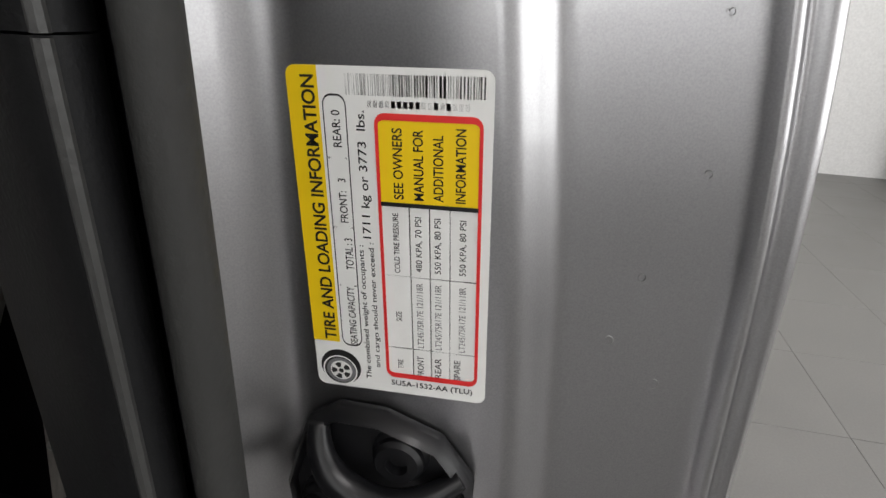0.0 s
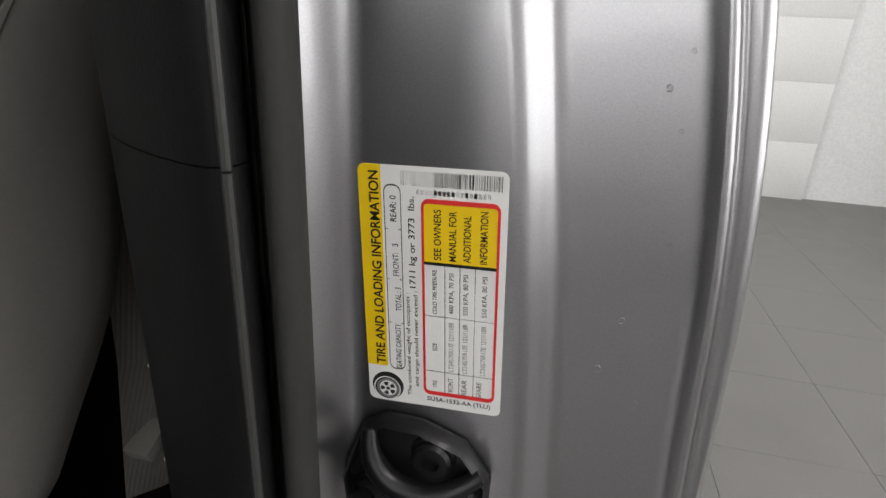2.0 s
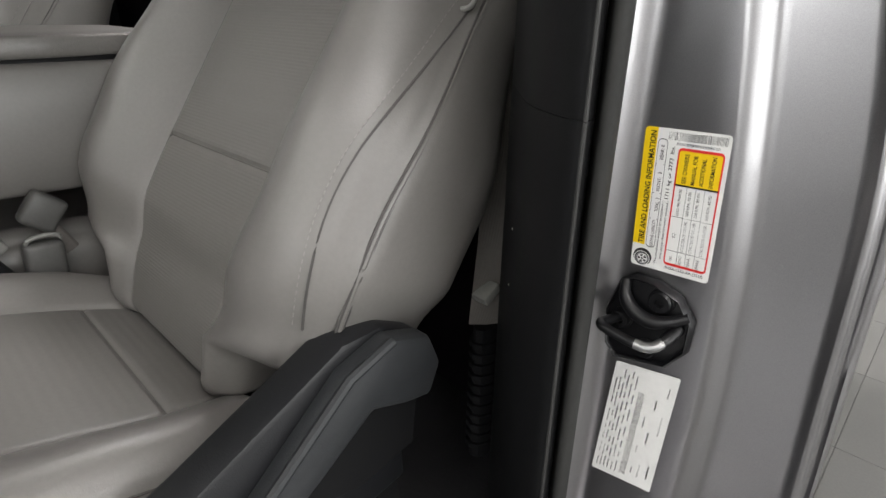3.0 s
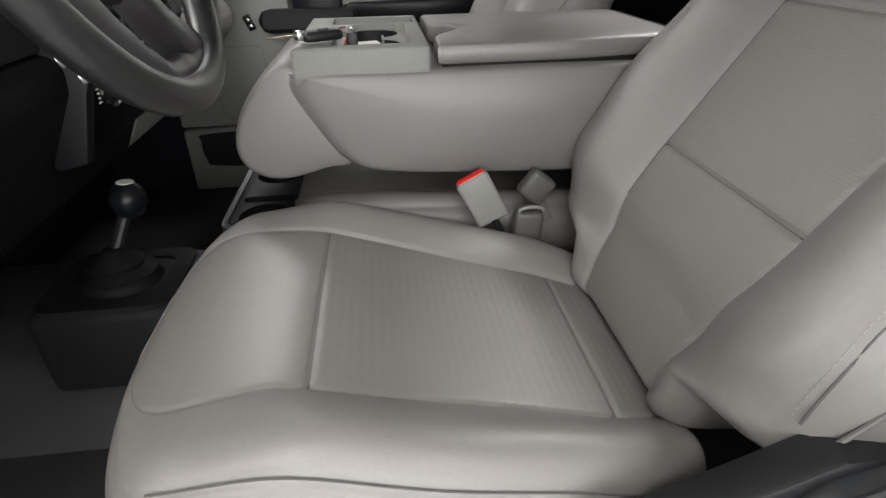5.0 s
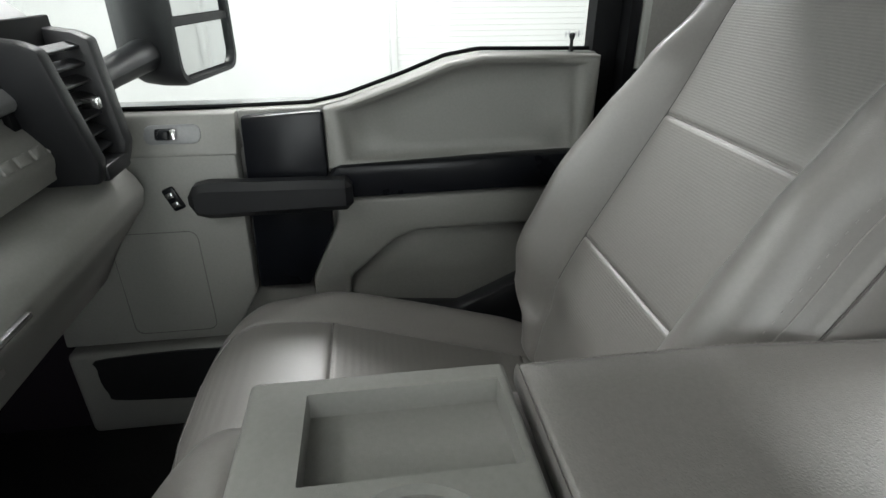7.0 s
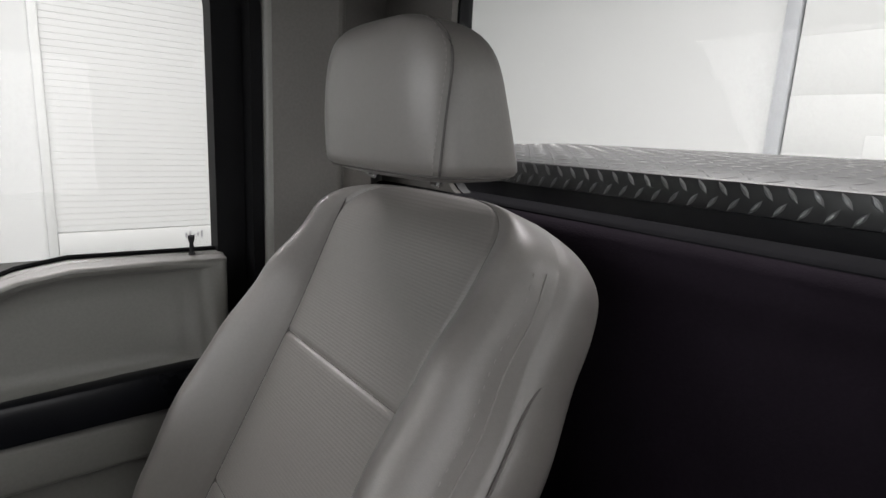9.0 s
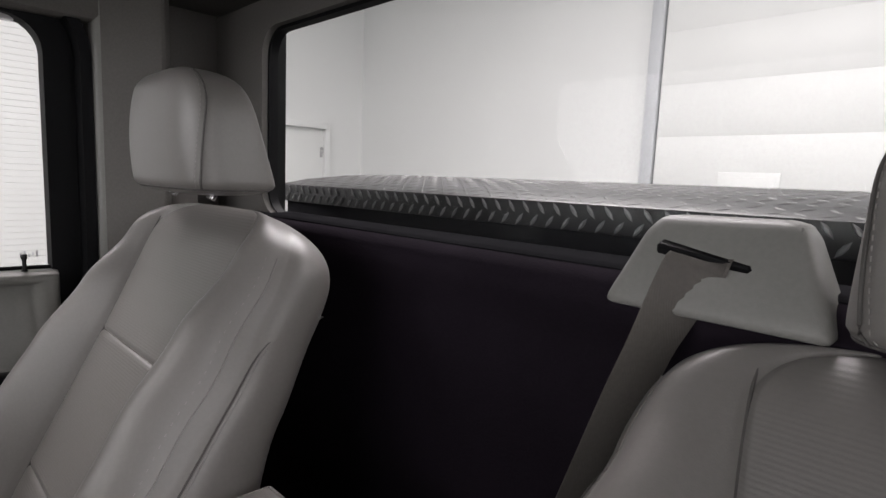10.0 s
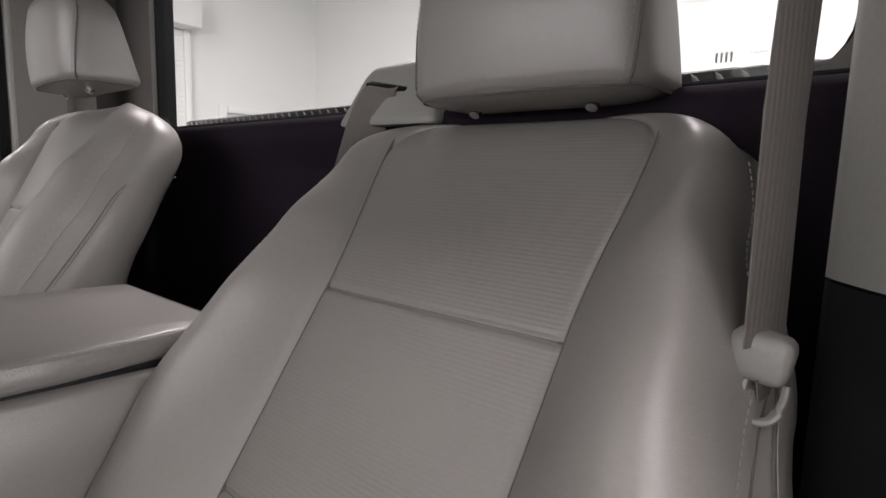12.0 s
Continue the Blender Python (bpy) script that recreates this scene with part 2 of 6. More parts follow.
def tube(points, radius, sides=8, closed=False, bm=None, flat=1.0, wide=None):
    """A round or flattened rod along a line."""
    bm = bm or bmesh.new()
    pts = [Vector(p) for p in points]
    n, rings = len(pts), []
    for i, p in enumerate(pts):
        ahead = (pts[(i + 1) % n] - pts[i - 1]) if closed else (pts[min(i + 1, n - 1)] - pts[max(i - 1, 0)])
        ahead.normalize()
        side = (wide - ahead * wide.dot(ahead)) if wide else ahead.cross(Vector((0, 0, 1)) if abs(ahead.z) < 0.9 else Vector((1, 0, 0)))
        side.normalize()
        up = side.cross(ahead)
        r = radius[i] if isinstance(radius, (list, tuple)) else radius
        rings.append([bm.verts.new(p + side * r * math.cos(a) + up * r * flat * math.sin(a)) for a in (2 * math.pi * s / sides for s in range(sides))])
    for i in range(n if closed else n - 1):
        a, b = rings[i], rings[(i + 1) % n]
        for s in range(sides):
            bm.faces.new((a[s], a[(s + 1) % sides], b[(s + 1) % sides], b[s]))
    if not closed:
        bm.faces.new(rings[0][::-1])
        bm.faces.new(rings[-1])
    return bm


def ribbon(points, width, thick, wide):
    """A strap along a line: wide is the way its breadth lies."""
    bm = bmesh.new()
    pts = [Vector(p) for p in points]
    first, last = (Vector(wide[0]), Vector(wide[1])) if isinstance(wide[0], tuple) else (Vector(wide), Vector(wide))
    rings = []
    for i, p in enumerate(pts):
        ahead = (pts[min(i + 1, len(pts) - 1)] - pts[max(i - 1, 0)]).normalized()
        wide = first.lerp(last, min(1.0, 2.0 * i / (len(pts) - 1))).normalized()
        w = (wide - ahead * wide.dot(ahead)).normalized()
        up = w.cross(ahead)
        rings.append([bm.verts.new(p + w * width * a / 2 + up * thick * b / 2) for a, b in ((-1, -0.6), (-0.9, -1), (0.9, -1), (1, -0.6), (1, 0.6), (0.9, 1), (-0.9, 1), (-1, 0.6))])
    for a, b in zip(rings, rings[1:]):
        for s in range(8):
            bm.faces.new((a[s], a[(s + 1) % 8], b[(s + 1) % 8], b[s]))
    bm.faces.new(rings[0][::-1])
    bm.faces.new(rings[-1])
    return bm


def lathe(profile, at, way, sides=24, bm=None):
    """A turned body: (radius, along) pairs round the line from at in the direction way."""
    bm = bm or bmesh.new()
    way = Vector(way).normalized()
    turn = way.to_track_quat("Z", "Y").to_matrix()
    rings = []
    for r, d in profile:
        rings.append([bm.verts.new(Vector(at) + turn @ Vector((r * math.cos(a), r * math.sin(a), d))) for a in (2 * math.pi * s / sides for s in range(sides))])
    for a, b in zip(rings, rings[1:]):
        for s in range(sides):
            bm.faces.new((a[s], a[(s + 1) % sides], b[(s + 1) % sides], b[s]))
    bm.faces.new(rings[0][::-1])
    bm.faces.new(rings[-1])
    return bm


def loft(rings, bm=None, caps=True, paint=None):
    bm = bm or bmesh.new()
    rows = [[bm.verts.new(p) for p in ring] for ring in rings]
    n = len(rows[0])
    for i, (a, b) in enumerate(zip(rows, rows[1:])):
        for s in range(n):
            f = bm.faces.new((a[s], a[(s + 1) % n], b[(s + 1) % n], b[s]))
            if paint:
                f.material_index = paint(i, s)
    if caps:
        bm.faces.new(rows[0][::-1])
        bm.faces.new(rows[-1])
    return bm


def lerp(table, s):
    """A value read off a table of (place, value), eased between."""
    if s <= table[0][0]:
        return table[0][1]
    for (a, p), (b, q) in zip(table, table[1:]):
        if s <= b:
            u = (s - a) / (b - a)
            return p + (q - p) * u * u * (3 - 2 * u)
    return table[-1][1]


def spaced(length, seams, step=0.012):
    """Places along a length, closer together round the seams."""
    out = {round(i * step, 5) for i in range(int(length / step) + 1)} | {length}
    for c in seams:
        out |= {round(c + d, 5) for d in (-0.009, -0.006, -0.004, -0.002, 0, 0.002, 0.004, 0.006, 0.009)}
    out |= {round(length - 0.004 * k, 5) for k in range(1, 18)} | {round(0.005 * k, 5) for k in range(1, 8)} | {length - 0.002, length - 0.0008}
    return sorted(s for s in out if 0 <= s <= length)


STITCH = 0.92
BOW = ((0.132, 0.99), (0.15, 0.945), (0.165, 0.905), (0.19, 0.87), (0.24, 0.852), (0.29, 0.875), (0.33, 0.905), (0.37, 0.942), (0.43, 0.99), (0.62, 0.99))


def swell(u, b, amp):
    """Height of a bolster over the panel: u runs from its seam (0) to its outer edge (1)."""
    up = math.sin(math.pi / 2 * min(u / 0.6, 1.0)) if u < 0.6 else 1 - 0.75 * ((u - 0.6) / 0.4) ** 2.2
    return b * up - amp * max(0.0, (u - 0.42) / 0.58) ** 2.4


def flank(hw, t, d1):
    """The side of a cushion below its outer edge at height d1, down to its back."""
    low = min(d1 - 0.012, -0.10 * t)
    return [(hw + 0.0045, d1 - 0.005), (hw + 0.008, low), (hw + 0.0105, low * 0.6 - 0.22 * t), (hw + 0.011, -t * 0.58), (hw + 0.010, -t * 0.74), (hw + 0.004, -t * 0.88), (hw - 0.008, -t * 0.97), (hw - 0.03, -t), (hw - 0.06, -t), (hw * 0.4, -t)]


def flank_width(hw, t, d1, d):
    pts = [(hw, d1)] + flank(hw, t, d1)[:7]
    for (w0, a), (w1, b) in zip(pts, pts[1:]):
        if b <= d <= a:
            return w0 + (w1 - w0) * (a - d) / max(a - b, 1e-6)
    return pts[0][0] if d > d1 else pts[-1][0]


def pad(at, along, normal, length, half, panel, bolster, thick, seams=(), close_start=0.03, close_end=0.07, groove=0.0032, curve=((0, 0.0), (1, 0.0)), amp=((0, 0.012), (1, 0.012)), hem=0.0, rib=True):
    """An upholstered cushion: a ribbed middle panel between two raised bolsters, with sunk seams across it."""
    at, along, normal = Vector(at), Vector(along).normalized(), Vector(normal).normalized()
    near = (-0.009, -0.006, -0.004, -0.002, 0, 0.002, 0.004, 0.006, 0.009)
    rings = []
    for s in spaced(length, seams):
        hw, wp, b, t, m = lerp(half, s), lerp(panel, s), lerp(bolster, s), lerp(thick, s), lerp(amp, s)
        dip = sum(groove * math.exp(-((s - c) / 0.0035) ** 2) for c in seams)
        rows = [(w, -dip) for w in (0.0, wp * 0.35, wp * 0.7)]
        for d in near:
            rise = swell(d / (hw - wp), b, m) if d > 0 else 0
            rows.append((wp + d, rise - groove * math.exp(-(d / 0.0035) ** 2) - (dip if d < 0 else 0)))
        edge = 0.009 / (hw - wp)
        for u in [edge + (STITCH - 0.07 - edge) * k / 13 for k in range(1, 14)] + [STITCH + 0.07 * k / 4 for k in range(-3, 5)]:
            u = min(u, 1.0)
            rows.append((wp + (hw - wp) * u, swell(u, b, m) - 0.0026 * math.exp(-((u - STITCH) * (hw - wp) / 0.004) ** 2)))
        rows += flank(hw, t, rows[-1][1])
        u0 = max(0.0, (close_start - s) / close_start) if close_start else 0
        u1 = max(0.0, (s - length + close_end) / close_end)
        u = min(0.985, max(u0, u1))
        cw, cd = (1 - u ** 3.2) ** 0.45, (1 - u ** 2.2) ** 0.5
        half_ring = [(w * cw, (d + t / 2) * cd - t / 2) for w, d in rows]
        ring = half_ring + [(-w, d) for w, d in half_ring[:0:-1]]
        c = lerp(curve, s)
        shear = hem * max(0.0, 0.25 - s) / 0.25
        rings.append([at + Vector((w, 0, 0)) + along * (s + shear * max(0.0, -d)) + normal * (d + c) for w, d in ring])
    n = len(rings[0])
    edge = 7 if rib else -1

    def paint(i, s):
        return 1 if s < edge or s >= n - edge else 0
    return loft(rings, paint=paint)


def surface_line(at, along, normal, samples, lift=0.001):
    at, along, normal = Vector(at), Vector(along).normalized(), Vector(normal).normalized()
    return [at + Vector((w, 0, 0)) + along * s + normal * (d + lift) for w, s, d in samples]


def stitches(points, parent, length=0.0035, name="stitching", radius=0.0006):
    """A row of short thread stitches along a line, as one part."""
    bm = bmesh.new()
    pts = [Vector(p) for p in points]
    for a, b in zip(pts, pts[1:]):
        way = b - a
        count = max(1, int(way.length / 0.006))
        for i in range(count):
            c = a + way * ((i + 0.5) / count)
            d = way.normalized() * length / 2
            tube([c - d, c + d], radius, 4, bm=bm)
    return part(name, bm, THREAD, parent, "thin light thread stitching")


def relax(line, times=8):
    """A line of points eased by averaging each with its neighbours."""
    for _ in range(times):
        line = line[:1] + [tuple((a + 2 * b + c) / 4 for a, b, c in zip(p, q, r)) for p, q, r in zip(line, line[1:], line[2:])] + line[-1:]
    return line


def headrest_point(u, angle, hw, height, deep):
    """A point of the head restraint's skin from its front foot: u runs up it, the angle round it from the +x side over the front."""
    lo, hi = max(0.0, (0.12 - u) / 0.12), max(0.0, (u - 0.58) / 0.42)
    w = hw * (1.0 - 0.10 * u ** 1.5) * (1 - 0.97 * hi ** 3.0) ** 0.40 * (1 - 0.97 * lo ** 3.0) ** 0.30
    end = min(max(lo, (u - 0.84) / 0.16, 0.0), 0.99)
    full = deep * (1.0 - 0.40 * u)
    d = full * (1 - end ** 2.4) ** 0.5
    mid = -full * 0.5
    c, s = math.cos(angle), math.sin(angle)
    px = w * math.copysign(abs(c) ** (0.30 if s > 0 else 0.22), c)
    py = d / 2 * math.copysign(abs(s) ** (0.55 if s > 0 else 0.30), s)
    bow = 0.007 * math.sin(math.pi * min(1.0, u * 1.1)) * (s > 0) * s
    return Vector((px, mid + py + bow - 0.10 * (px / hw) ** 2 * deep, height * u))


def headrest(at, hw, height, deep):
    """A head restraint cushion: flat bottom, full front, back sloping to a narrow top."""
    rings = []
    for i in range(31):
        u = 0.5 - 0.5 * math.cos(math.pi * i / 30)
        rings.append([at + headrest_point(u, 2 * math.pi * k / 56, hw, height, deep) for k in range(56)])
    return loft(rings)


def make_seat(cx, y0, z0, recline, side, label, cushion_at, fore_post, hx=0.0, broad=0.0, head_up=0.006):
    """A bucket seat. side: +1 where the outboard side lies towards +x."""
    a = radians(recline)
    along, normal = Vector((0, -math.sin(a), math.cos(a))), Vector((0, math.cos(a), math.sin(a)))
    seat = thing("car_seat", (cx, y0, 0.89), label, "car seat", "front seats")
    half = ((0, 0.15), (0.074, 0.165), (0.090, 0.252), (0.2, 0.264 + broad), (0.30, 0.266 + broad), (0.45, 0.246 + broad * 0.7), (0.56, 0.230 + broad * 0.3), (0.68, 0.212))
    panel = ((0, 0.105), (0.24, 0.134), (0.45, 0.136), (0.64, 0.153), (0.7, 0.16))
    bol = ((0, 0.012), (0.2, 0.056), (0.30, 0.062), (0.40, 0.057), (0.50, 0.042), (0.60, 0.018), (0.7, 0.006))
    amp = ((0, 0.006), (0.2, 0.006), (0.5, 0.040), (0.7, 0.034))
    thick = ((0, 0.12), (0.1, 0.132), (0.26, 0.128), (0.44, 0.106), (0.6, 0.108), (0.7, 0.10))
    start = Vector((cx, y0, z0))
    back = part("backrest", pad(start, along, normal, 0.685, half, panel, bol, thick, (0.24, 0.447), 0.03, 0.085, curve=((0, -0.035), (0.10, -0.014), (0.16, 0.0)), amp=amp, hem=0.6), [VINYL, VINYL_RIB], seat, "grey vinyl backrest with a ribbed middle panel", 60)
    for s in (0.24, 0.447):
        w = lerp(panel, s)
        part("seam", tube(surface_line(start, along, normal, [(w * k / 8, s, -0.0048) for k in range(-8, 9)]), 0.0011, 5), SEAM, back)
    for sg in (-1, 1):
        rows = [(sg * lerp(panel, 0.16 + 0.48 * k / 30), 0.16 + 0.48 * k / 30, -0.0046) for k in range(31)]
        part("seam", tube(surface_line(start, along, normal, rows), 0.0015, 6), SEAM, back)
        edge = []
        places = [0.16 + 0.46 * k / 40 if sg != side else 0.132 + 0.488 * k / 40 for k in range(41)]
        shares = [v[0] for v in relax([(STITCH if sg != side else lerp(BOW, s),) for s in places], 12)]
        for s, u in zip(places, shares):
            hw, wp = lerp(half, s), lerp(panel, s)
            edge.append((sg * (wp + (hw - wp) * u), s, swell(u, lerp(bol, s), lerp(amp, s)) - 0.0019))
        part("seam", tube(surface_line(start, along, normal, edge), 0.0012 if sg == side else 0.0008, 5), SEAM if sg == side else THREAD, back)
        for off in (-0.0045,):
            rows = []
            for s, share in zip(places, shares):
                hw, wp = lerp(half, s), lerp(panel, s)
                u = share + off / (hw - wp)
                rows.append((sg * (wp + (hw - wp) * u), s, swell(u, lerp(bol, s), lerp(amp, s)) - 0.0007))
            stitches(surface_line(start, along, normal, rows), back)
        # the piping between the side panel and the shell behind
        line = []
        bend = ((0.13, -0.024), (0.15, -0.012), (0.18, -0.003), (0.22, 0.003), (0.26, 0.003), (0.30, -0.003), (0.35, -0.010), (0.40, -0.022), (0.46, -0.030), (0.50, -0.034), (0.535, -0.039), (0.556, -0.052), (0.568, -0.068), (0.575, -0.086), (0.578, -0.105))
        for s, d in [(0.13 + 0.405 * k / 36, lerp(bend, 0.13 + 0.405 * k / 36)) for k in range(37)] + list(bend[-4:]):
            hw, t = lerp(half, s), lerp(thick, s)
            d1 = swell(1.0, lerp(bol, s), lerp(amp, s))
            d = min(d, d1 - 0.004)
            line.append((sg * (flank_width(hw, t, d1, d) + 0.0006), s, d))
        line = relax(line)
        part("piping", tube(surface_line(start, along, normal, line), 0.0024, 6), VINYL, back)
        # dark lines on both sides of the piping paint the shade in its creases
        for off in (-0.0034, 0.0030):
            part("seam", tube(surface_line(start, along, normal, [(w, s - off * 0.5, d + off) for w, s, d in line]), 0.0013, 5), SEAM, back)
    # head restraint on its two posts
    top = start + along * 0.68 + normal * fore_post
    for sg in (-1, 1):
        foot = top + Vector((hx + sg * 0.066, 0.020, -0.004))
        post = part("head_restraint_post", tube([foot, foot + along * 0.05], 0.006, 10), STEEL, seat, "bright steel head restraint post")
        collar = part("collar", box(foot + Vector((-0.02, -0.014, 0.006)), foot + Vector((0.02, 0.014, 0.020)), 0.004), STEEL, post)
    hb = top + along * -0.018
    foot = Vector((cx + hx, hb.y + 0.062, hb.z + head_up))
    hr = part("head_restraint", headrest(foot, 0.128, 0.166, 0.116), VINYL, seat, "padded grey vinyl head restraint", 60)
    for sg in (-1, 1):
        rows, holes = [], []
        for k in range(25):
            u = 0.06 + 0.89 * k / 24
            q = radians(48 - 38 * u)
            p = headrest_point(u, q, 0.129, 0.166, 0.112)
            p2 = headrest_point(u, q + radians(9), 0.129, 0.166, 0.112)
            rows.append(foot + Vector((sg * p.x, p.y, p.z)))
            holes.append(foot + Vector((sg * (p2.x + 0.0005), p2.y, p2.z)))
        part("seam", tube(rows, 0.0013, 6), SEAM, hr)
        stitches(holes, hr, radius=0.0005)
    hem = [foot + headrest_point(0.055, 2 * math.pi * k / 56, 0.1295, 0.166, 0.113) for k in range(56)]
    part("seam", tube(hem, 0.0012, 5, True), SEAM, hr)
    # seat cushion
    cy, cz, rise = cushion_at
    r = radians(rise)
    fore, up = Vector((0, math.cos(r), math.sin(r))), Vector((0, -math.sin(r), math.cos(r)))
    c0 = Vector((cx, cy, cz))
    chalf = ((0, 0.22), (0.12, 0.242), (0.3, 0.252), (0.5, 0.246), (0.58, 0.23))
    cpanel = ((0, 0.125), (0.12, 0.14), (0.42, 0.15), (0.58, 0.17))
    cbol = ((0, 0.022), (0.1, 0.028), (0.36, 0.022), (0.5, 0.004), (0.58, 0.0))
    cush = part("seat_cushion", pad(c0, fore, up, 0.575, chalf, cpanel, cbol, ((0, 0.11), (0.40, 0.110), (0.575, 0.078)), (0.085, 0.405), 0.03, 0.085, curve=((0, 0.0), (0.40, 0.0), (0.58, -0.045)), amp=((0, 0.02), (1, 0.02))), [VINYL, VINYL_RIB], seat, "grey vinyl seat cushion with a ribbed middle panel", 60)
    for s in (0.085, 0.405):
        w = lerp(cpanel, s)
        part("seam", tube(surface_line(c0, fore, up, [(w * k / 8, s, -0.0048) for k in range(-8, 9)]), 0.0010, 5), SEAM, cush)
    for sg in (-1, 1):
        part("seam", tube(surface_line(c0, fore, up, [(sg * lerp(cpanel, 0.02 + 0.022 * k), 0.02 + 0.022 * k, -0.0055 + lerp(((0, 0.0), (0.40, 0.0), (0.58, -0.045)), 0.02 + 0.022 * k)) for k in range(22)]), 0.0014, 5), VINYL, cush)
        rim = []
        for k in range(25):
            s = 0.03 + 0.02 * k
            hw, wp, b = lerp(chalf, s), lerp(cpanel, s), lerp(cbol, s)
            rim.append((sg * (wp + (hw - wp) * STITCH), s, swell(STITCH, b, 0.02) - 0.0019 + lerp(((0, 0.0), (0.40, 0.0), (0.58, -0.045)), s)))
        part("seam", tube(surface_line(c0, fore, up, rim), 0.0012, 5), SEAM, cush)
        stitches(surface_line(c0, fore, up, [(w - sg * 0.005, s, d + 0.002) for w, s, d in rim]), cush)
    # the pan under the cushion and its feet
    part("seat_pan", box((cx - 0.22, cy + 0.0, cz - 0.19), (cx + 0.22, cy + 0.42, cz - 0.05), 0.02), BLACK, seat)
    for sx in (-0.17, 0.17):
        part("seat_rail", box((cx + sx - 0.02, cy - 0.05, 0.875), (cx + sx + 0.02, cy + 0.42, cz - 0.17), 0.004), DARK_STEEL, seat)
    ox = cx + side * 0.268
    outline = [(0.437, 0.080), (0.324, 0.063), (0.168, 0.049), (0.120, 0.070), (-0.010, 0.133), (-0.050, 0.134), (-0.090, 0.112), (-0.105, 0.060), (-0.067, 0.031), (-0.072, -0.048), (0.022, -0.062), (0.084, 0.000), (0.102, 0.000), (0.214, -0.076), (0.275, -0.092), (0.300, -0.142), (0.462, -0.142), (0.459, -0.007)]
    shield = [(cy + y, cz + z) for y, z in outline]
    x1, x2 = sorted((ox - side * 0.01, ox + side * 0.028))
    sh = part("side_shield", prism(shield, "x", x1, x2, 0.006), BLACK, seat, "black plastic side shield", 40)
    lever = [(cy + 0.075, cz + 0.012), (cy + 0.105, cz + 0.028), (cy + 0.0, cz + 0.118), (cy - 0.045, cz + 0.132), (cy - 0.085, cz + 0.118), (cy - 0.098, cz + 0.085), (cy - 0.085, cz + 0.055), (cy - 0.055, cz + 0.062), (cy - 0.02, cz + 0.075), (cy + 0.03, cz + 0.04)]
    x1, x2 = sorted((ox + side * 0.026, ox + side * 0.05))
    lv = part("recline_lever", prism(lever, "x", x1, x2, 0.005), GREY_DARK, seat, "dark grey recline lever", 40)
    part("lever_edge", tube([(ox + side * 0.046, cy + 0.104, cz + 0.026), (ox + side * 0.048, cy + 0.0, cz + 0.1165), (ox + side * 0.047, cy - 0.044, cz + 0.1305)], 0.0045, 8), GREY_DARK, lv)
    x1, x2 = sorted((ox - side * 0.016, ox + side * 0.006))
    part("lower_cover", prism([(cy + y, cz + z) for y, z in ((0.31, -0.20), (0.28, -0.085), (0.205, -0.068), (0.10, 0.006), (0.02, -0.050), (-0.075, -0.040), (-0.095, -0.20))], "x", x1, x2, 0.004), TRIM_BLACK, seat, "recessed black lower seat cover", 40)
    x1, x2 = sorted((ox + side * 0.024, ox + side * 0.033))
    part("rib", prism([(cy + y, cz + z) for y, z in ((0.128, 0.045), (0.098, 0.022), (0.205, -0.070), (0.262, -0.082), (0.248, -0.066))], "x", x1, x2, 0.003), BLACK, sh, "slanting ridge on the shield", 40)
    for dz in (-0.150, -0.172):
        x1, x2 = sorted((ox - side * 0.004, ox + side * 0.022))
        part("track_edge", box((x1, cy - 0.04, cz + dz), (x2, cy + 0.24, cz + dz + 0.010), 0.003), TRIM_BLACK, seat, "black track edge")
    # thin dark plate on the shield paints the shade beneath the lever
    hollow = [(cy + 0.062, cz - 0.002), (cy + 0.004, cz + 0.044), (cy - 0.040, cz + 0.060), (cy - 0.085, cz + 0.040), (cy - 0.080, cz - 0.01), (cy - 0.02, cz - 0.02)]
    h1, h2 = sorted((ox + side * 0.0275, ox + side * 0.0295))
    part("lever_hollow_shade", prism(hollow, "x", h1, h2), TRIM_BLACK, sh, "flat dark patch painting the shade under the lever")
    knob = lathe([(0.028, 0), (0.028, 0.006), (0.025, 0.008), (0.025, 0.018), (0.022, 0.021), (0.001, 0.021)], (ox + side * 0.024, cy + 0.302, cz - 0.004), (side, 0, 0), 32)
    kn = part("lumbar_knob", knob, BLACK, seat, "round ribbed black lumbar knob")
    for k in range(12):
        q = 2 * math.pi * k / 12
        c = Vector((ox + side * 0.036, cy + 0.302 + 0.027 * math.cos(q), cz - 0.004 + 0.027 * math.sin(q)))
        part("grip", box(c - Vector((0.008, 0.003, 0.003)), c + Vector((0.008, 0.003, 0.003)), 0.001), BLACK, kn)
    return seat


# ---- workshop ----
def plain(name, lo, hi, mat, label, category, r=0.0):
    ob = part(name, box(lo, hi, r), mat)
    return tagged(ob, label, category, kind="structure")


plain("ground", (XL - 0.2, YB - 0.2, -0.2), (XR + 0.2, YF + 0.2, -0.006), GROUT, "grey workshop floor under joined tiles", "floor")
plain("ceiling", (XL - 0.2, YB - 0.2, CEILING), (XR + 0.2, YF + 0.2, CEILING + 0.15), CEIL, "white workshop ceiling", "ceiling")
wall_north = plain("wall_north", (XL - 0.2, YF, 0), (XR + 0.2, YF + 0.2, WZ0), WHITE_WALL, "white workshop wall with an added wide window", "wall")
for lo, hi in (((XL - 0.2, YF, WZ1), (XR + 0.2, YF + 0.2, CEILING)), ((XL - 0.2, YF, WZ0), (WX0, YF + 0.2, WZ1)), ((WX1, YF, WZ0), (XR + 0.2, YF + 0.2, WZ1))):
    part("wall_piece", box(lo, hi), WHITE_WALL, wall_north)


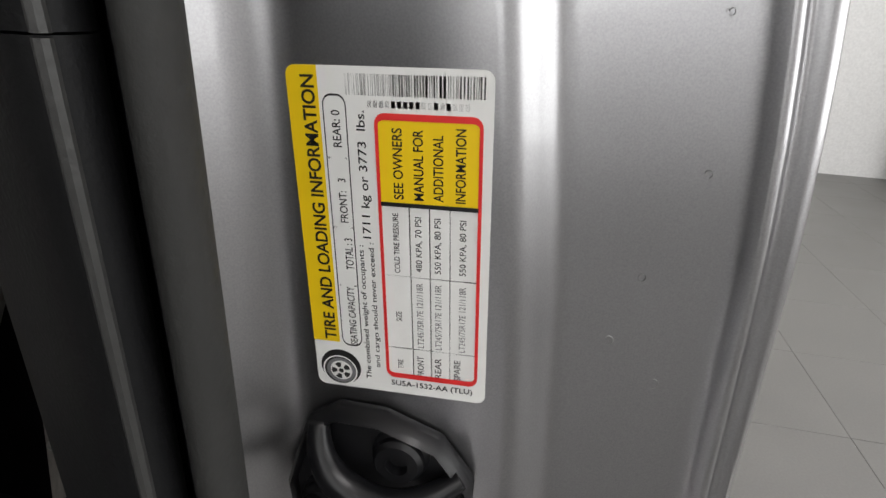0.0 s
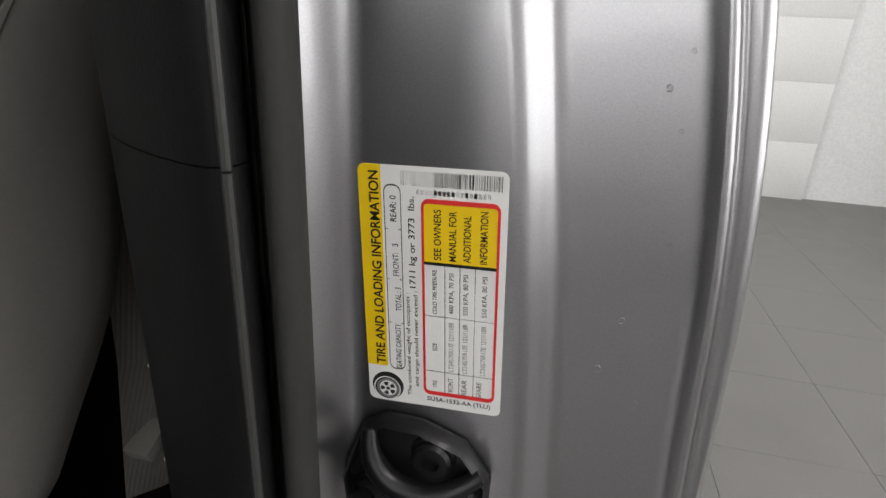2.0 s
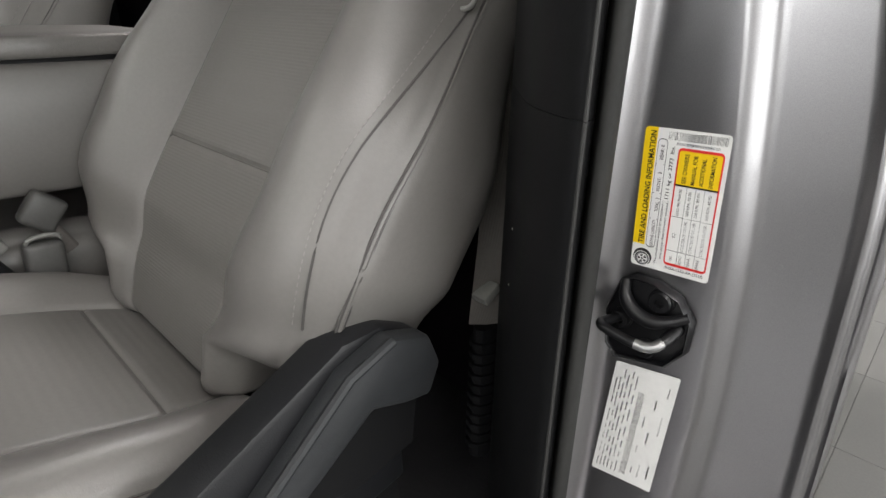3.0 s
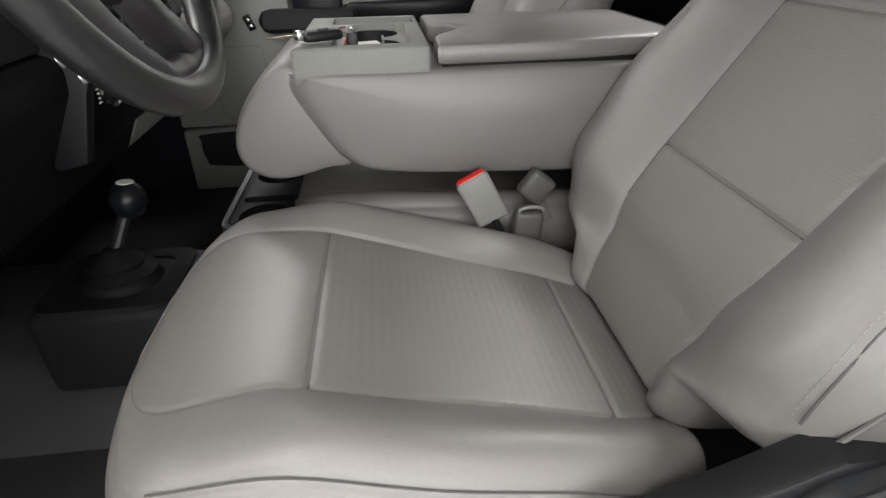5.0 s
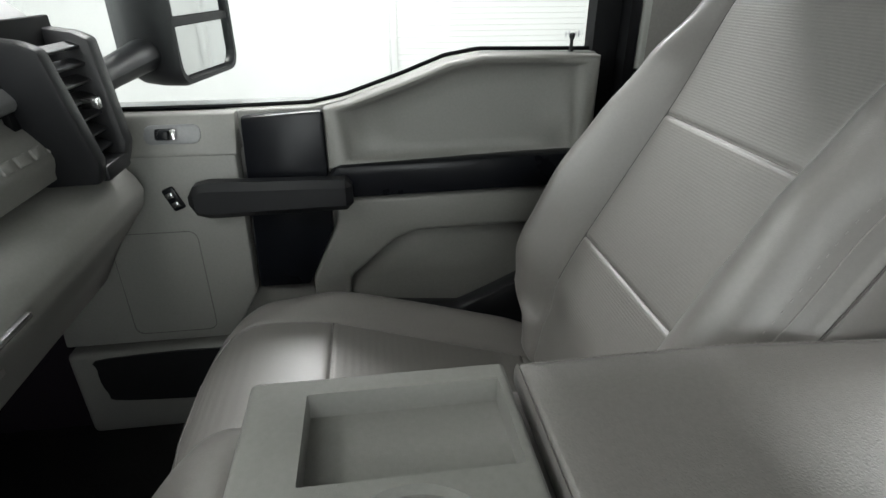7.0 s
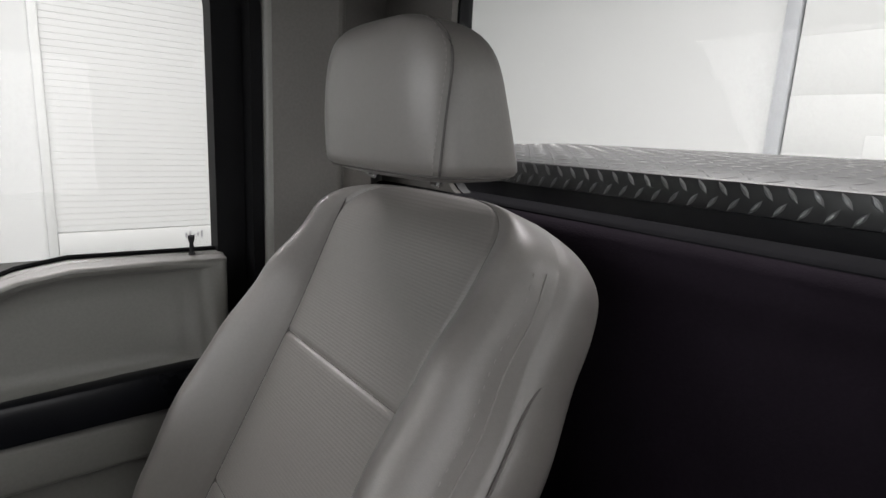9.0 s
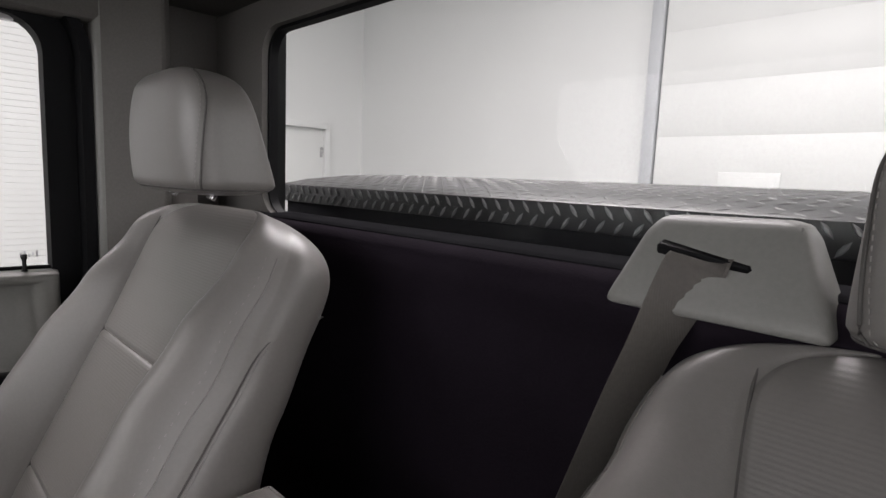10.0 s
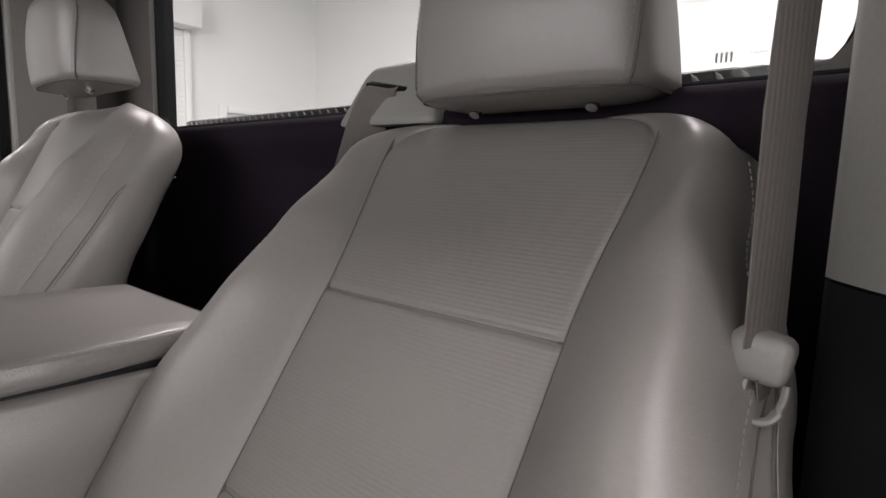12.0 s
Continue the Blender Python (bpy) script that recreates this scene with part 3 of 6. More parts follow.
def glazing(name, way, a0, a1, z0, z1, face, count, label):
    """A framed window of several panes set in a wall; way says along which axis it runs."""
    ob = tagged(new(name), label, "window", kind="structure")

    def slab(p0, p1, q0, q1, d0, d1, r=0.006):
        lo, hi = ((p0, min(face * d0, face * d1), q0), (p1, max(face * d0, face * d1), q1))
        base = YF if way == "x" else XL
        if way == "x":
            return box((lo[0], base + lo[1], lo[2]), (hi[0], base + hi[1], hi[2]), r)
        return box((base + lo[1], lo[0], lo[2]), (base + hi[1], hi[0], hi[2]), r)
    step = (a1 - a0 - 0.06) / count
    for k in range(count + 1):
        a = a0 + 0.03 + k * step
        part("window_frame", slab(a - 0.03, a + 0.03, z0, z1, 0.05, 0.12), WHITE_METAL, ob)
        if k < count:
            part("pane", slab(a + 0.03, a + step - 0.03, z0 + 0.06, z1 - 0.06, 0.08, 0.086, 0.0), GLASS, ob)
            for z in (z0 + 0.03, z1 - 0.03):
                part("window_frame", slab(a + 0.031, a + step - 0.031, z - 0.03, z + 0.03, 0.052, 0.118), WHITE_METAL, ob)
    return ob


# both windows are unseen additions that house the fill lamps
glazing("added_window_4", "x", WX0, WX1, WZ0, WZ1, 1, 8, "unseen wide white-framed window added as a front light source")
glazing("added_window_5", "y", WY0, WY1, 0.95, 3.75, -1, 6, "unseen white-framed side window added as a side light source")
wall_south = plain("wall_south", (XL - 0.2, YB - 0.2, 0), (XR + 0.2, YB, CEILING), WHITE_WALL, "plain white workshop wall", "wall")
wall_west = plain("wall_west", (XL - 0.2, YB, 0), (XL, YF, 0.95), WHITE_WALL, "white workshop wall with an added side window", "wall")
for lo, hi in (((XL - 0.2, YB, 3.75), (XL, YF, CEILING)), ((XL - 0.2, YB, 0.95), (XL, WY0, 3.75)), ((XL - 0.2, WY1, 0.95), (XL, YF, 3.75))):
    part("wall_piece", box(lo, hi), WHITE_WALL, wall_west)
plain("wall_east", (XR, YB, 0), (XR + 0.2, YF, CEILING), WHITE_WALL, "plain white workshop wall", "wall")
for lx, ly, ls, turn in LAMPS:
    lamp = thing("ceiling_light", (lx, ly, CEILING), "white strip light under the ceiling", "lamp", "ceiling lights")
    a, b = (1.35, 0.5) if turn else (0.5, 1.35)
    part("frame", box((lx - a, ly - b, CEILING - 0.1), (lx + a, ly + b, CEILING), 0.01), WHITE_METAL, lamp)
    part("diffuser", box((lx - a + 0.05, ly - b + 0.05, CEILING - 0.14), (lx + a - 0.05, ly + b - 0.05, CEILING - 0.101), 0.01), GLOW, lamp)

# roller shutter in the east wall
shutter = tagged(new("roller_shutter"), "white slatted roller shutter in the wall", "roller door", kind="structure")
for k in range(44):
    z = 0.35 + k * 0.078
    part("slat", box((XR - 0.05, -3.9, z), (XR - 0.02, -0.12, z + 0.0765), 0.004, 1), WHITE_METAL, shutter)
part("guide_rail", box((XR - 0.09, -0.12, 0), (XR - 0.003, -0.02, 3.9), 0.01), WHITE_METAL, shutter)
part("guide_rail", box((XR - 0.09, -4.0, 0), (XR - 0.003, -3.9, 3.9), 0.01), WHITE_METAL, shutter)
part("bottom_bar", box((XR - 0.07, -3.9, 0.0), (XR - 0.004, -0.12, 0.34), 0.02), WHITE_METAL, shutter)
part("drum_box", box((XR - 0.4, -4.05, 3.8), (XR - 0.004, 0.03, 4.3), 0.02), WHITE_METAL, shutter)
# a door in the corner of the east wall
door = tagged(new("door_1"), "plain white door in the workshop wall", "door", kind="structure")
part("leaf", box((XR - 0.03, -5.56, 0.0), (XR - 0.004, -4.58, 2.60), 0.006), WHITE_METAL, door)
part("door_frame", box((XR - 0.10, -5.67, 0.0), (XR - 0.004, -5.56, 2.72), 0.006), WHITE_WALL, door)
part("door_frame", box((XR - 0.10, -4.58, 0.0), (XR - 0.004, -4.47, 2.72), 0.006), WHITE_WALL, door)
part("door_frame", box((XR - 0.16, -5.56, 2.60), (XR - 0.004, -4.58, 2.70), 0.006), WHITE_WALL, door)
part("hinge", box((XR - 0.06, -5.55, 2.1), (XR - 0.03, -5.49, 2.28), 0.003), STEEL, door)
# sectional overhead door in the south wall
sect = tagged(new("overhead_door"), "white sectional overhead door with a small window", "garage door", kind="structure")
for k in range(7):
    part("panel", box((-3.4, YB + 0.004, 0.0 + k * 0.6), (2.45, YB + 0.06, 0.5992 + k * 0.6), 0.0015), WHITE_METAL, sect)
part("guide_rail", box((2.47, YB + 0.003, 0), (2.62, YB + 0.11, 4.5), 0.01), RAIL, sect, "grey painted door rail")
part("window", box((1.1, YB + 0.055, 1.62), (1.72, YB + 0.072, 2.0), 0.01), WHITE_METAL, sect)
part("pane", box((1.15, YB + 0.06, 1.67), (1.67, YB + 0.078, 1.95), 0.004), WHITE_METAL, sect)
# a white folding screen near the south wall
screen = thing("folding_screen", (-4.6, -6.1, 0), "white folding screen standing on short feet", "screen")
for k in range(3):
    x = -4.35 - 0.62 * k
    part("panel", box((x - 0.6, -6.14 - 0.05 * (k % 2), 0.16), (x, -6.08 - 0.05 * (k % 2), 2.6), 0.01), WHITE_METAL, screen)
    part("foot", box((x - 0.09, -6.2, 0.0), (x - 0.01, -6.0, 0.2), 0.01), WHITE_METAL, screen)

# ---- cab shell ----
cab = tagged(new("truck_cab"), "silver pickup truck cab with an opened driver side", "truck", kind="structure")
part("floor_pan", box((-0.86, -0.42, 0.80), (0.86, 1.25, 0.87), 0.01), MAT, cab, "black vinyl cab floor")
part("tunnel", prism(smooth_poly([(-0.30, 0.865), (-0.22, 0.93), (-0.12, 0.965), (0.12, 0.965), (0.22, 0.93), (0.30, 0.865)], 4, False), "y", -0.40, 1.2), MAT, cab, "black vinyl transmission tunnel")
part("firewall", box((-0.86, 1.2, 0.86), (0.86, 1.30, 1.5), 0.01), CARPET, cab)
for sx in (-1, 1):
    part("kick_panel", box((min(sx * 0.78, sx * 0.84), 0.86, 0.86), (max(sx * 0.78, sx * 0.84), 1.24, 1.47), 0.01), CARPET, cab, "dark footwell side panel")
part("roof_skin", box((-0.86, -0.47, 2.13), (0.86, 0.63, 2.17), 0.02), SILVER, cab)
part("headliner", box((-0.80, -0.40, 2.09), (0.80, 0.60, 2.125), 0.01), HEADLINER, cab, "grey cloth headliner")
# back panel with the rear window opening
BY = -0.36
for lo, hi in (((-0.86, BY - 0.05, 0.82), (0.86, BY, 1.700)), ((-0.86, BY - 0.05, 2.06), (0.86, BY, 2.13)), ((-0.86, BY - 0.05, 1.700), (-0.73, BY, 2.06)), ((0.64, BY - 0.05, 1.700), (0.86, BY, 2.06))):
    part("back_panel", box(lo, hi), SILVER if hi[0] - lo[0] > 1 else TRIM_BLACK, cab)
# trim of the back wall
part("back_trim", prism(smooth_poly([(BY + 0.001, 0.86), (BY + 0.012, 0.86), (BY + 0.02, 1.30), (BY + 0.030, 1.58), (BY + 0.040, 1.63), (BY + 0.058, 1.662), (BY + 0.060, 1.682), (BY + 0.050, 1.693), (BY + 0.035, 1.6975), (BY + 0.02, 1.6975), (BY + 0.004, 1.692), (BY + 0.001, 1.68), (BY + 0.001, 1.64), (BY + 0.001, 1.3)], 3), "x", -0.80, 0.80, 0.0), CARPET, cab, "black felt back wall trim", 60)
part("window_ledge", prism([(BY - 0.028, 1.690), (BY - 0.028, 1.7045), (BY + 0.026, 1.7030), (BY + 0.034, 1.6995), (BY + 0.028, 1.690)], "x", -0.795, 0.795, 0.002), LEDGE, cab, "smooth black window ledge")
rear = tagged(new("window_1"), "rear cab window with a black rubber seal", "window", kind="structure")
part("pane", box((-0.73, BY - 0.016, 1.69), (0.64, BY - 0.011, 2.06)), GLASS, rear).visible_shadow = False


def round_rect(x0, x1, z0, z1, r, n=6):
    out = []
    for cx, cz, a0 in ((x1 - r, z1 - r, 0), (x0 + r, z1 - r, 90), (x0 + r, z0 + r, 180), (x1 - r, z0 + r, 270)):
        out += [(cx + r * math.cos(radians(a0 + 90 * k / n)), cz + r * math.sin(radians(a0 + 90 * k / n))) for k in range(n + 1)]
    return out


def frame_ring(inner, outer, axis, a, b):
    """A flat frame between two outlines of as many points, drawn out along an axis."""
    bm = bmesh.new()
    i, j, k = AXES[axis]
    rows = []
    for line, d in ((inner, a), (inner, b), (outer, b), (outer, a)):
        row = []
        for p, q in line:
            co = [0, 0, 0]
            co[i], co[j], co[k] = p, q, d
            row.append(bm.verts.new(co))
        rows.append(row)
    n = len(inner)
    for r in range(4):
        p, q = rows[r], rows[(r + 1) % 4]
        for s in range(n):
            bm.faces.new((p[s], p[(s + 1) % n], q[(s + 1) % n], q[s]))
    return bm


part("seal", frame_ring(round_rect(-0.690, 0.603, 1.702, 2.034, 0.045), round_rect(-0.73, 0.64, 1.69, 2.06, 0.02), "y", BY - 0.012, BY + 0.006), RUBBER, rear)
part("headliner_edge", frame_ring(round_rect(-0.695, 0.608, 1.701, 2.040, 0.048), round_rect(-0.80, 0.80, 1.69, 2.10, 0.02), "y", BY + 0.006, BY + 0.018), HEADLINER, rear)


def side_wall(sg):
    """Body side behind the door: skin, inner trim and the pillar."""
    x1, x2 = sorted((sg * 0.80, sg * 0.83))
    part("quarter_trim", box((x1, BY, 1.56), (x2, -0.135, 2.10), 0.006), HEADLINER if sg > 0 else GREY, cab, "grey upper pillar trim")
    part("quarter_trim", box((x1, BY, 0.86), (x2, -0.10, 1.556), 0.006), GREY_DARK, cab, "dark lower pillar trim")
    x1, x2 = sorted((sg * 0.832, sg * 0.99))
    part("body_side", box((x1, BY - 0.05, 0.62), (x2, -0.16, 2.0), 0.01), SILVER, cab)
    part("rocker", box((x1, -0.16, 0.62), (x2, 1.1, 0.84), 0.02), SILVER, cab)
    part("roof_rail", box((x1 if sg > 0 else -0.90, -0.16, 2.02), (0.90 if sg > 0 else x2, 0.64, 2.12), 0.02), SILVER, cab)
    part("inner_rail", box((min(sg * 0.78, sg * 0.835), -0.14, 2.03), (max(sg * 0.78, sg * 0.835), 0.62, 2.10), 0.01), HEADLINER, cab)
    # windscreen pillar
    part("front_pillar", tube([(sg * 0.85, 1.36, 1.56), (sg * 0.82, 0.98, 1.84), (sg * 0.80, 0.60, 2.07)], 0.045, 10, flat=0.7), HEADLINER, cab)


side_wall(1)
side_wall(-1)
part("cowl", box((-0.86, 1.30, 1.44), (0.86, 1.52, 1.56), 0.02), BLACK, cab)
screen_glass = tagged(new("window_2"), "clear windscreen of the truck cab", "window", kind="structure")
bm = bmesh.new()
bm.faces.new([bm.verts.new(p) for p in ((-0.82, 1.38, 1.55), (0.82, 1.38, 1.55), (0.76, 0.62, 2.10), (-0.76, 0.62, 2.10))])
bmesh.ops.solidify(bm, geom=bm.faces[:], thickness=0.005)
part("pane", bm, GLASS, screen_glass).visible_shadow = False

# ---- the driver's door jamb ----
def jamb_outline(z):
    """The pressed steel section of the jamb at a height: x, y pairs from the inner lip to the outer skin."""
    k = z - 1.35
    rise = min(max(k, -0.3), 0.2)
    b = -0.9379 + 0.085 * rise + 0.30 * rise ** 2
    c = -0.9520 + 0.085 * rise + 0.24 * rise ** 2
    e = -0.9986 + 0.05 * rise + 0.68 * rise * abs(rise) * (rise > 0)
    out = -1.0140 + 0.035 * rise + 0.66 * rise * abs(rise) * (rise > 0)
    pts = [(-0.846, -0.086), (-0.850, -0.0835), (-0.8535, -0.0845), (-0.8570, -0.0880), (-0.8605, -0.0926), (-0.8640, -0.0975), (-0.8675, -0.1017), (-0.8715, -0.1045), (-0.8755, -0.1058), (-0.8800, -0.1060), (-0.91, -0.1060),
           (b + 0.002, -0.1060), (b - 0.001, -0.1066), (b - 0.004, -0.1088), ((b + c) / 2 - 0.0005, -0.1125), (c + 0.004, -0.1160), (c + 0.001, -0.1178), (c - 0.003, -0.1182),
           (e + 0.006, -0.1245), (e + 0.001, -0.1240), (e - 0.002, -0.1225), (e - 0.004, -0.1225), (e - 0.006, -0.1255), (e - 0.0075, -0.1275), (e - 0.009, -0.1275), (e - 0.0115, -0.1265), (out + 0.0015, -0.1285), (out, -0.1310), (out + 0.0005, -0.136), (out + 0.006, -0.145), (out + 0.02, -0.16), (-0.866, -0.165)]
    return pts


rings = []
for k in range(61):
    z = 0.80 + k * 0.02
    rings.append([(x, y, z) for x, y in jamb_outline(z)])
jamb = part("door_jamb", loft(rings), SILVER, cab, "silver painted steel door jamb", 70)
# black trim and seal beside the jamb
TRIM_LINE = [(-0.704, -0.205), (-0.722, -0.170), (-0.762, -0.124), (-0.808, -0.077), (-0.845, -0.056), (-0.8620, -0.0535), (-0.8625, -0.066), (-0.845, -0.080), (-0.75, -0.20)]
part("pillar_trim", prism(smooth_poly(TRIM_LINE, 4), "z", 0.86, 1.4203, 0.0), TRIM_BLACK, cab, "black lower pillar trim")
part("pillar_trim", prism(smooth_poly(TRIM_LINE, 4), "z", 1.4208, 1.556, 0.0), TRIM_BLACK, cab, "black grained pillar trim")
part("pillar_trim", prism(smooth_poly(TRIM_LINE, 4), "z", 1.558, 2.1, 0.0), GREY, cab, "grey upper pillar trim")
PAX = [(0.702, -0.205), (0.722, -0.178), (0.762, -0.140), (0.790, -0.118), (0.84, -0.112), (0.850, -0.14), (0.75, -0.22)]
part("pillar_trim", prism(smooth_poly(PAX, 4), "z", 0.86, 1.556, 0.0), GREY_DARK, cab, "dark lower pillar trim")
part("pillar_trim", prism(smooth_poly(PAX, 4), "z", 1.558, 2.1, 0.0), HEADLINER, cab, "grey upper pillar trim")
pbelt = thing("passenger_seat_belt", (0.70, -0.23, 1.6), "grey passenger seat belt hanging behind the seat", "seat belt")
part("webbing", ribbon([(0.715, -0.235, 1.81), (0.703, -0.235, 1.7), (0.690, -0.24, 1.45), (0.69, -0.22, 1.15)], 0.047, 0.0016, (0.45, 0.9, 0)), WEB, pbelt, "grey belt webbing")
part("guide_loop", box((0.695, -0.262, 1.79), (0.735, -0.208, 1.83), 0.01, 3), BLACK, pbelt, "black belt guide loop")
seal = prism(smooth_poly([(-0.8672, -0.0660), (-0.8690, -0.0612), (-0.8725, -0.0600), (-0.8757, -0.0625), (-0.8768, -0.0680), (-0.8745, -0.0740), (-0.8660, -0.0800), (-0.8560, -0.0890), (-0.8530, -0.0840), (-0.8640, -0.0700)], 4), "z", 0.84, 2.06)
part("door_seal", seal, SEAL, cab, "dull black rubber door seal", 60)
# thin paler rods paint the highlight along the trim's edge
for z0, z1 in ((0.86, 1.4202), (1.4209, 2.05)):
    part("seal_lip", tube([(-0.8655, -0.0512, z0), (-0.8655, -0.0512, z1)], 0.0017, 8, flat=0.8), LIP, cab, "pillar trim edge with its highlight put into the colour")

rs = random.Random(8)
for k in range(10):
    x, z = rs.uniform(-0.985, -0.957), rs.uniform(1.28, 1.46)
    u = (x + 0.955) / (-0.9926 + 0.955)
    y = -0.1182 + (-0.1245 + 0.1182) * u
    r = rs.uniform(0.0006, 0.0015)
    part("water_spot", tube([(x + r * math.cos(a), y + 0.0002, z + r * 1.15 * math.sin(a)) for a in (2 * math.pi * q / 14 for q in range(11 + k % 4))], 0.00013, 4), SPOT, cab, "dried water spot on the paint")
for z in (1.318, 1.268):
    part("trim_clip", lathe([(0.0016, 0), (0.0014, 0.0008), (0.0005, 0.001)], (-0.785, -0.1005, z), (-0.6, 0.8, 0), 10), TAG_WHITE, cab, "small pale clip on the trim")
# ---- seats ----
make_seat(-0.425, 0.110, 1.130, 34.8, -1, "grey vinyl driver seat with ribbed panels and dark side shield", (0.035, 1.103, 17.0), -0.014, -0.020, 0.022, 0.014)
make_seat(0.424, 0.157, 1.140, 28.4, 1, "grey vinyl passenger seat with ribbed panels beside the folded console", (0.045, 1.105, 16.0), 0.010, 0.0, -0.008, 0.016)

# ---- centre seat with its back folded down as a console ----
centre = thing("centre_console", (0, 0.2, 0.97), "grey vinyl centre seat folded down into a console with cup tray", "console")
part("seat_base", pad((0.0, -0.05, 1.175), (0, 1, 0.05), (0, -0.05, 1), 0.56, ((0, 0.15), (0.5, 0.15)), ((0, 0.09), (0.5, 0.09)), ((0, 0.01), (0.5, 0.01)), ((0, 0.10), (0.5, 0.11)), (), 0.03, 0.09, rib=False), [VINYL, VINYL], centre, "grey vinyl lower cushion", 60)
part("pedestal", box((-0.13, -0.05, 0.93), (0.13, 0.42, 1.09), 0.02), BLACK, centre)
side = [(-0.12, 1.408), (0.1, 1.412), (0.30, 1.412), (0.452, 1.413), (0.470, 1.402), (0.468, 1.375), (0.43, 1.310), (0.40, 1.275), (0.36, 1.258), (0.25, 1.248), (0.05, 1.240), (-0.08, 1.240), (-0.13, 1.27), (-0.15, 1.34), (-0.145, 1.395)]


def puffed(poly, x0, x1, swell=0.018, corner=0.03):
    """A padded body with swelling sides, its outline in the plane across x."""
    line = smooth_poly([(y, z, 0) for y, z in poly], 6)
    cy = (min(p.x for p in line) + max(p.x for p in line)) / 2
    cz = (min(p.y for p in line) + max(p.y for p in line)) / 2
    rings = []
    for sg in (-1, 1):
        rows = []
        for f in (0.02, 0.2, 0.4, 0.55, 0.68, 0.78, 0.86):
            rows.append((f, None))
        for q in range(1, 7):
            a = radians(15 * q)
            rows.append((0.86 + 0.14 * math.sin(a), (x0 if sg < 0 else x1) + sg * swell * 0.31 * math.cos(a) - sg * corner * (1 - math.cos(a))))
        if sg > 0:
            rows = rows[::-1]
        wide = max(p.x for p in line) - cy
        tall = max(p.y for p in line) - cz
        for f, x in rows:
            ring = []
            for p in line:
                e = min(1.0, math.hypot((p.x - cy) * f / wide, (p.y - cz) * f / tall))
                g = f * f / 0.86 + (1 - f / 0.86) * e
                ring.append((x if x is not None else (x0 if sg < 0 else x1) + sg * swell * (1 - g ** 2.5), cy + (p.x - cy) * f, cz + (p.y - cz) * f))
            rings.append(ring)
    return loft(rings)


body_raw = puffed(side, -0.165, 0.165)
nose = [(0.38, 1.39), (0.45, 1.418), (0.478, 1.422), (0.505, 1.405), (0.545, 1.355), (0.562, 1.31), (0.558, 1.275), (0.53, 1.250), (0.49, 1.245), (0.43, 1.258), (0.38, 1.275)]
part("padded_end", puffed(nose, -0.146, 0.146, 0.010), VINYL, centre, "rounded grey vinyl end pad", 60)
# tray: rim, pocket and two cup wells
tray = tagged(new("cup_tray"), "grey plastic tray with a pocket and two cup wells", "cup holder")
tray.parent = centre
tray.matrix_parent_inverse = centre.matrix_basis.inverted()
del tray["category"]
TX0, TX1, TY0, TY1, TZ = -0.168, 0.168, 0.268, 0.458, 1.440


def carved(body, cutters):
    """A mesh with others cut out of it; a cutter's material lines the hole."""
    ob = new("carving", body)
    tools = []
    for me in cutters:
        c = new("cutter", me)
        m = ob.modifiers.new("cut", "BOOLEAN")
        m.operation, m.solver, m.object, m.material_mode = "DIFFERENCE", "EXACT", c, "INDEX"
        tools.append(c)
    dg = bpy.context.evaluated_depsgraph_get()
    dg.update()
    me = bpy.data.meshes.new_from_object(ob.evaluated_get(dg))
    for c in tools + [ob]:
        bpy.data.objects.remove(c)
    for f in me.polygons:
        f.use_smooth = True
    me.set_sharp_from_angle(angle=radians(35))
    return me


def well(cx, r, depth):
    me = finish(lathe([(r * 0.9, -depth), (r, -depth + 0.01), (r, 0.03)], (cx, 0.349, TZ), (0, 0, 1), 48), "well", [GREY, BLACK])
    for f in me.polygons:
        f.material_index = 1
    return me


cut_boxes = [((0.066, 0.2765, TZ - 0.022), (0.146, 0.416, TZ + 0.03), GREY), ((-0.142, 0.294, TZ - 0.009), (0.040, 0.404, TZ + 0.03), GREY), ((-0.085, 0.332, TZ - 0.06), (0.005, 0.372, TZ + 0.03), BLACK)]
cuts = []
for lo, hi, mt in cut_boxes:
    me = finish(box(lo, hi, 0.0015), "cut", [GREY, BLACK])
    for f in me.polygons:
        f.material_index = 1 if mt is BLACK else 0
    cuts.append(me)
for cx in (-0.092, 0.010):
    cuts.append(finish(lathe([(0.0495, -0.009), (0.0505, 0.03)], (cx, 0.349, TZ), (0, 0, 1), 48), "well", [GREY, BLACK]))
cuts += [well(-0.092, 0.0435, 0.075), well(0.010, 0.0425, 0.075)]
body = new("padded_body", carved(finish(body_raw, "padded_body", [VINYL, VINYL], 60), [finish(box((-0.150, 0.280, 1.345), (0.152, 0.425, 1.5)), "cut", [VINYL, VINYL])]))
body.parent = centre
body.matrix_parent_inverse = centre.matrix_basis.inverted()
body["label"] = "padded grey vinyl sides"
tray_solid = finish(prism([(TX0, 1.40), (TX0 + 0.003, TZ), (TX1 - 0.003, TZ), (TX1, 1.40), (TX1 - 0.02, 1.355), (TX0 + 0.02, 1.355)], "y", TY0, TY1, 0.005, 3), "tray_body", [GREY, BLACK])
tray_ob = new("tray_body", carved(tray_solid, cuts))
tray_ob.parent = tray
for dy in (-0.0205, 0.0205):
    part("channel_lip", box((-0.062, 0.352 + dy - 0.002, TZ - 0.03), (-0.020, 0.352 + dy + 0.002, TZ - 0.0065), 0.0012), GREY, tray, "thin grey lip beside the channel")
tray_ob.matrix_parent_inverse = tray.matrix_basis.inverted()
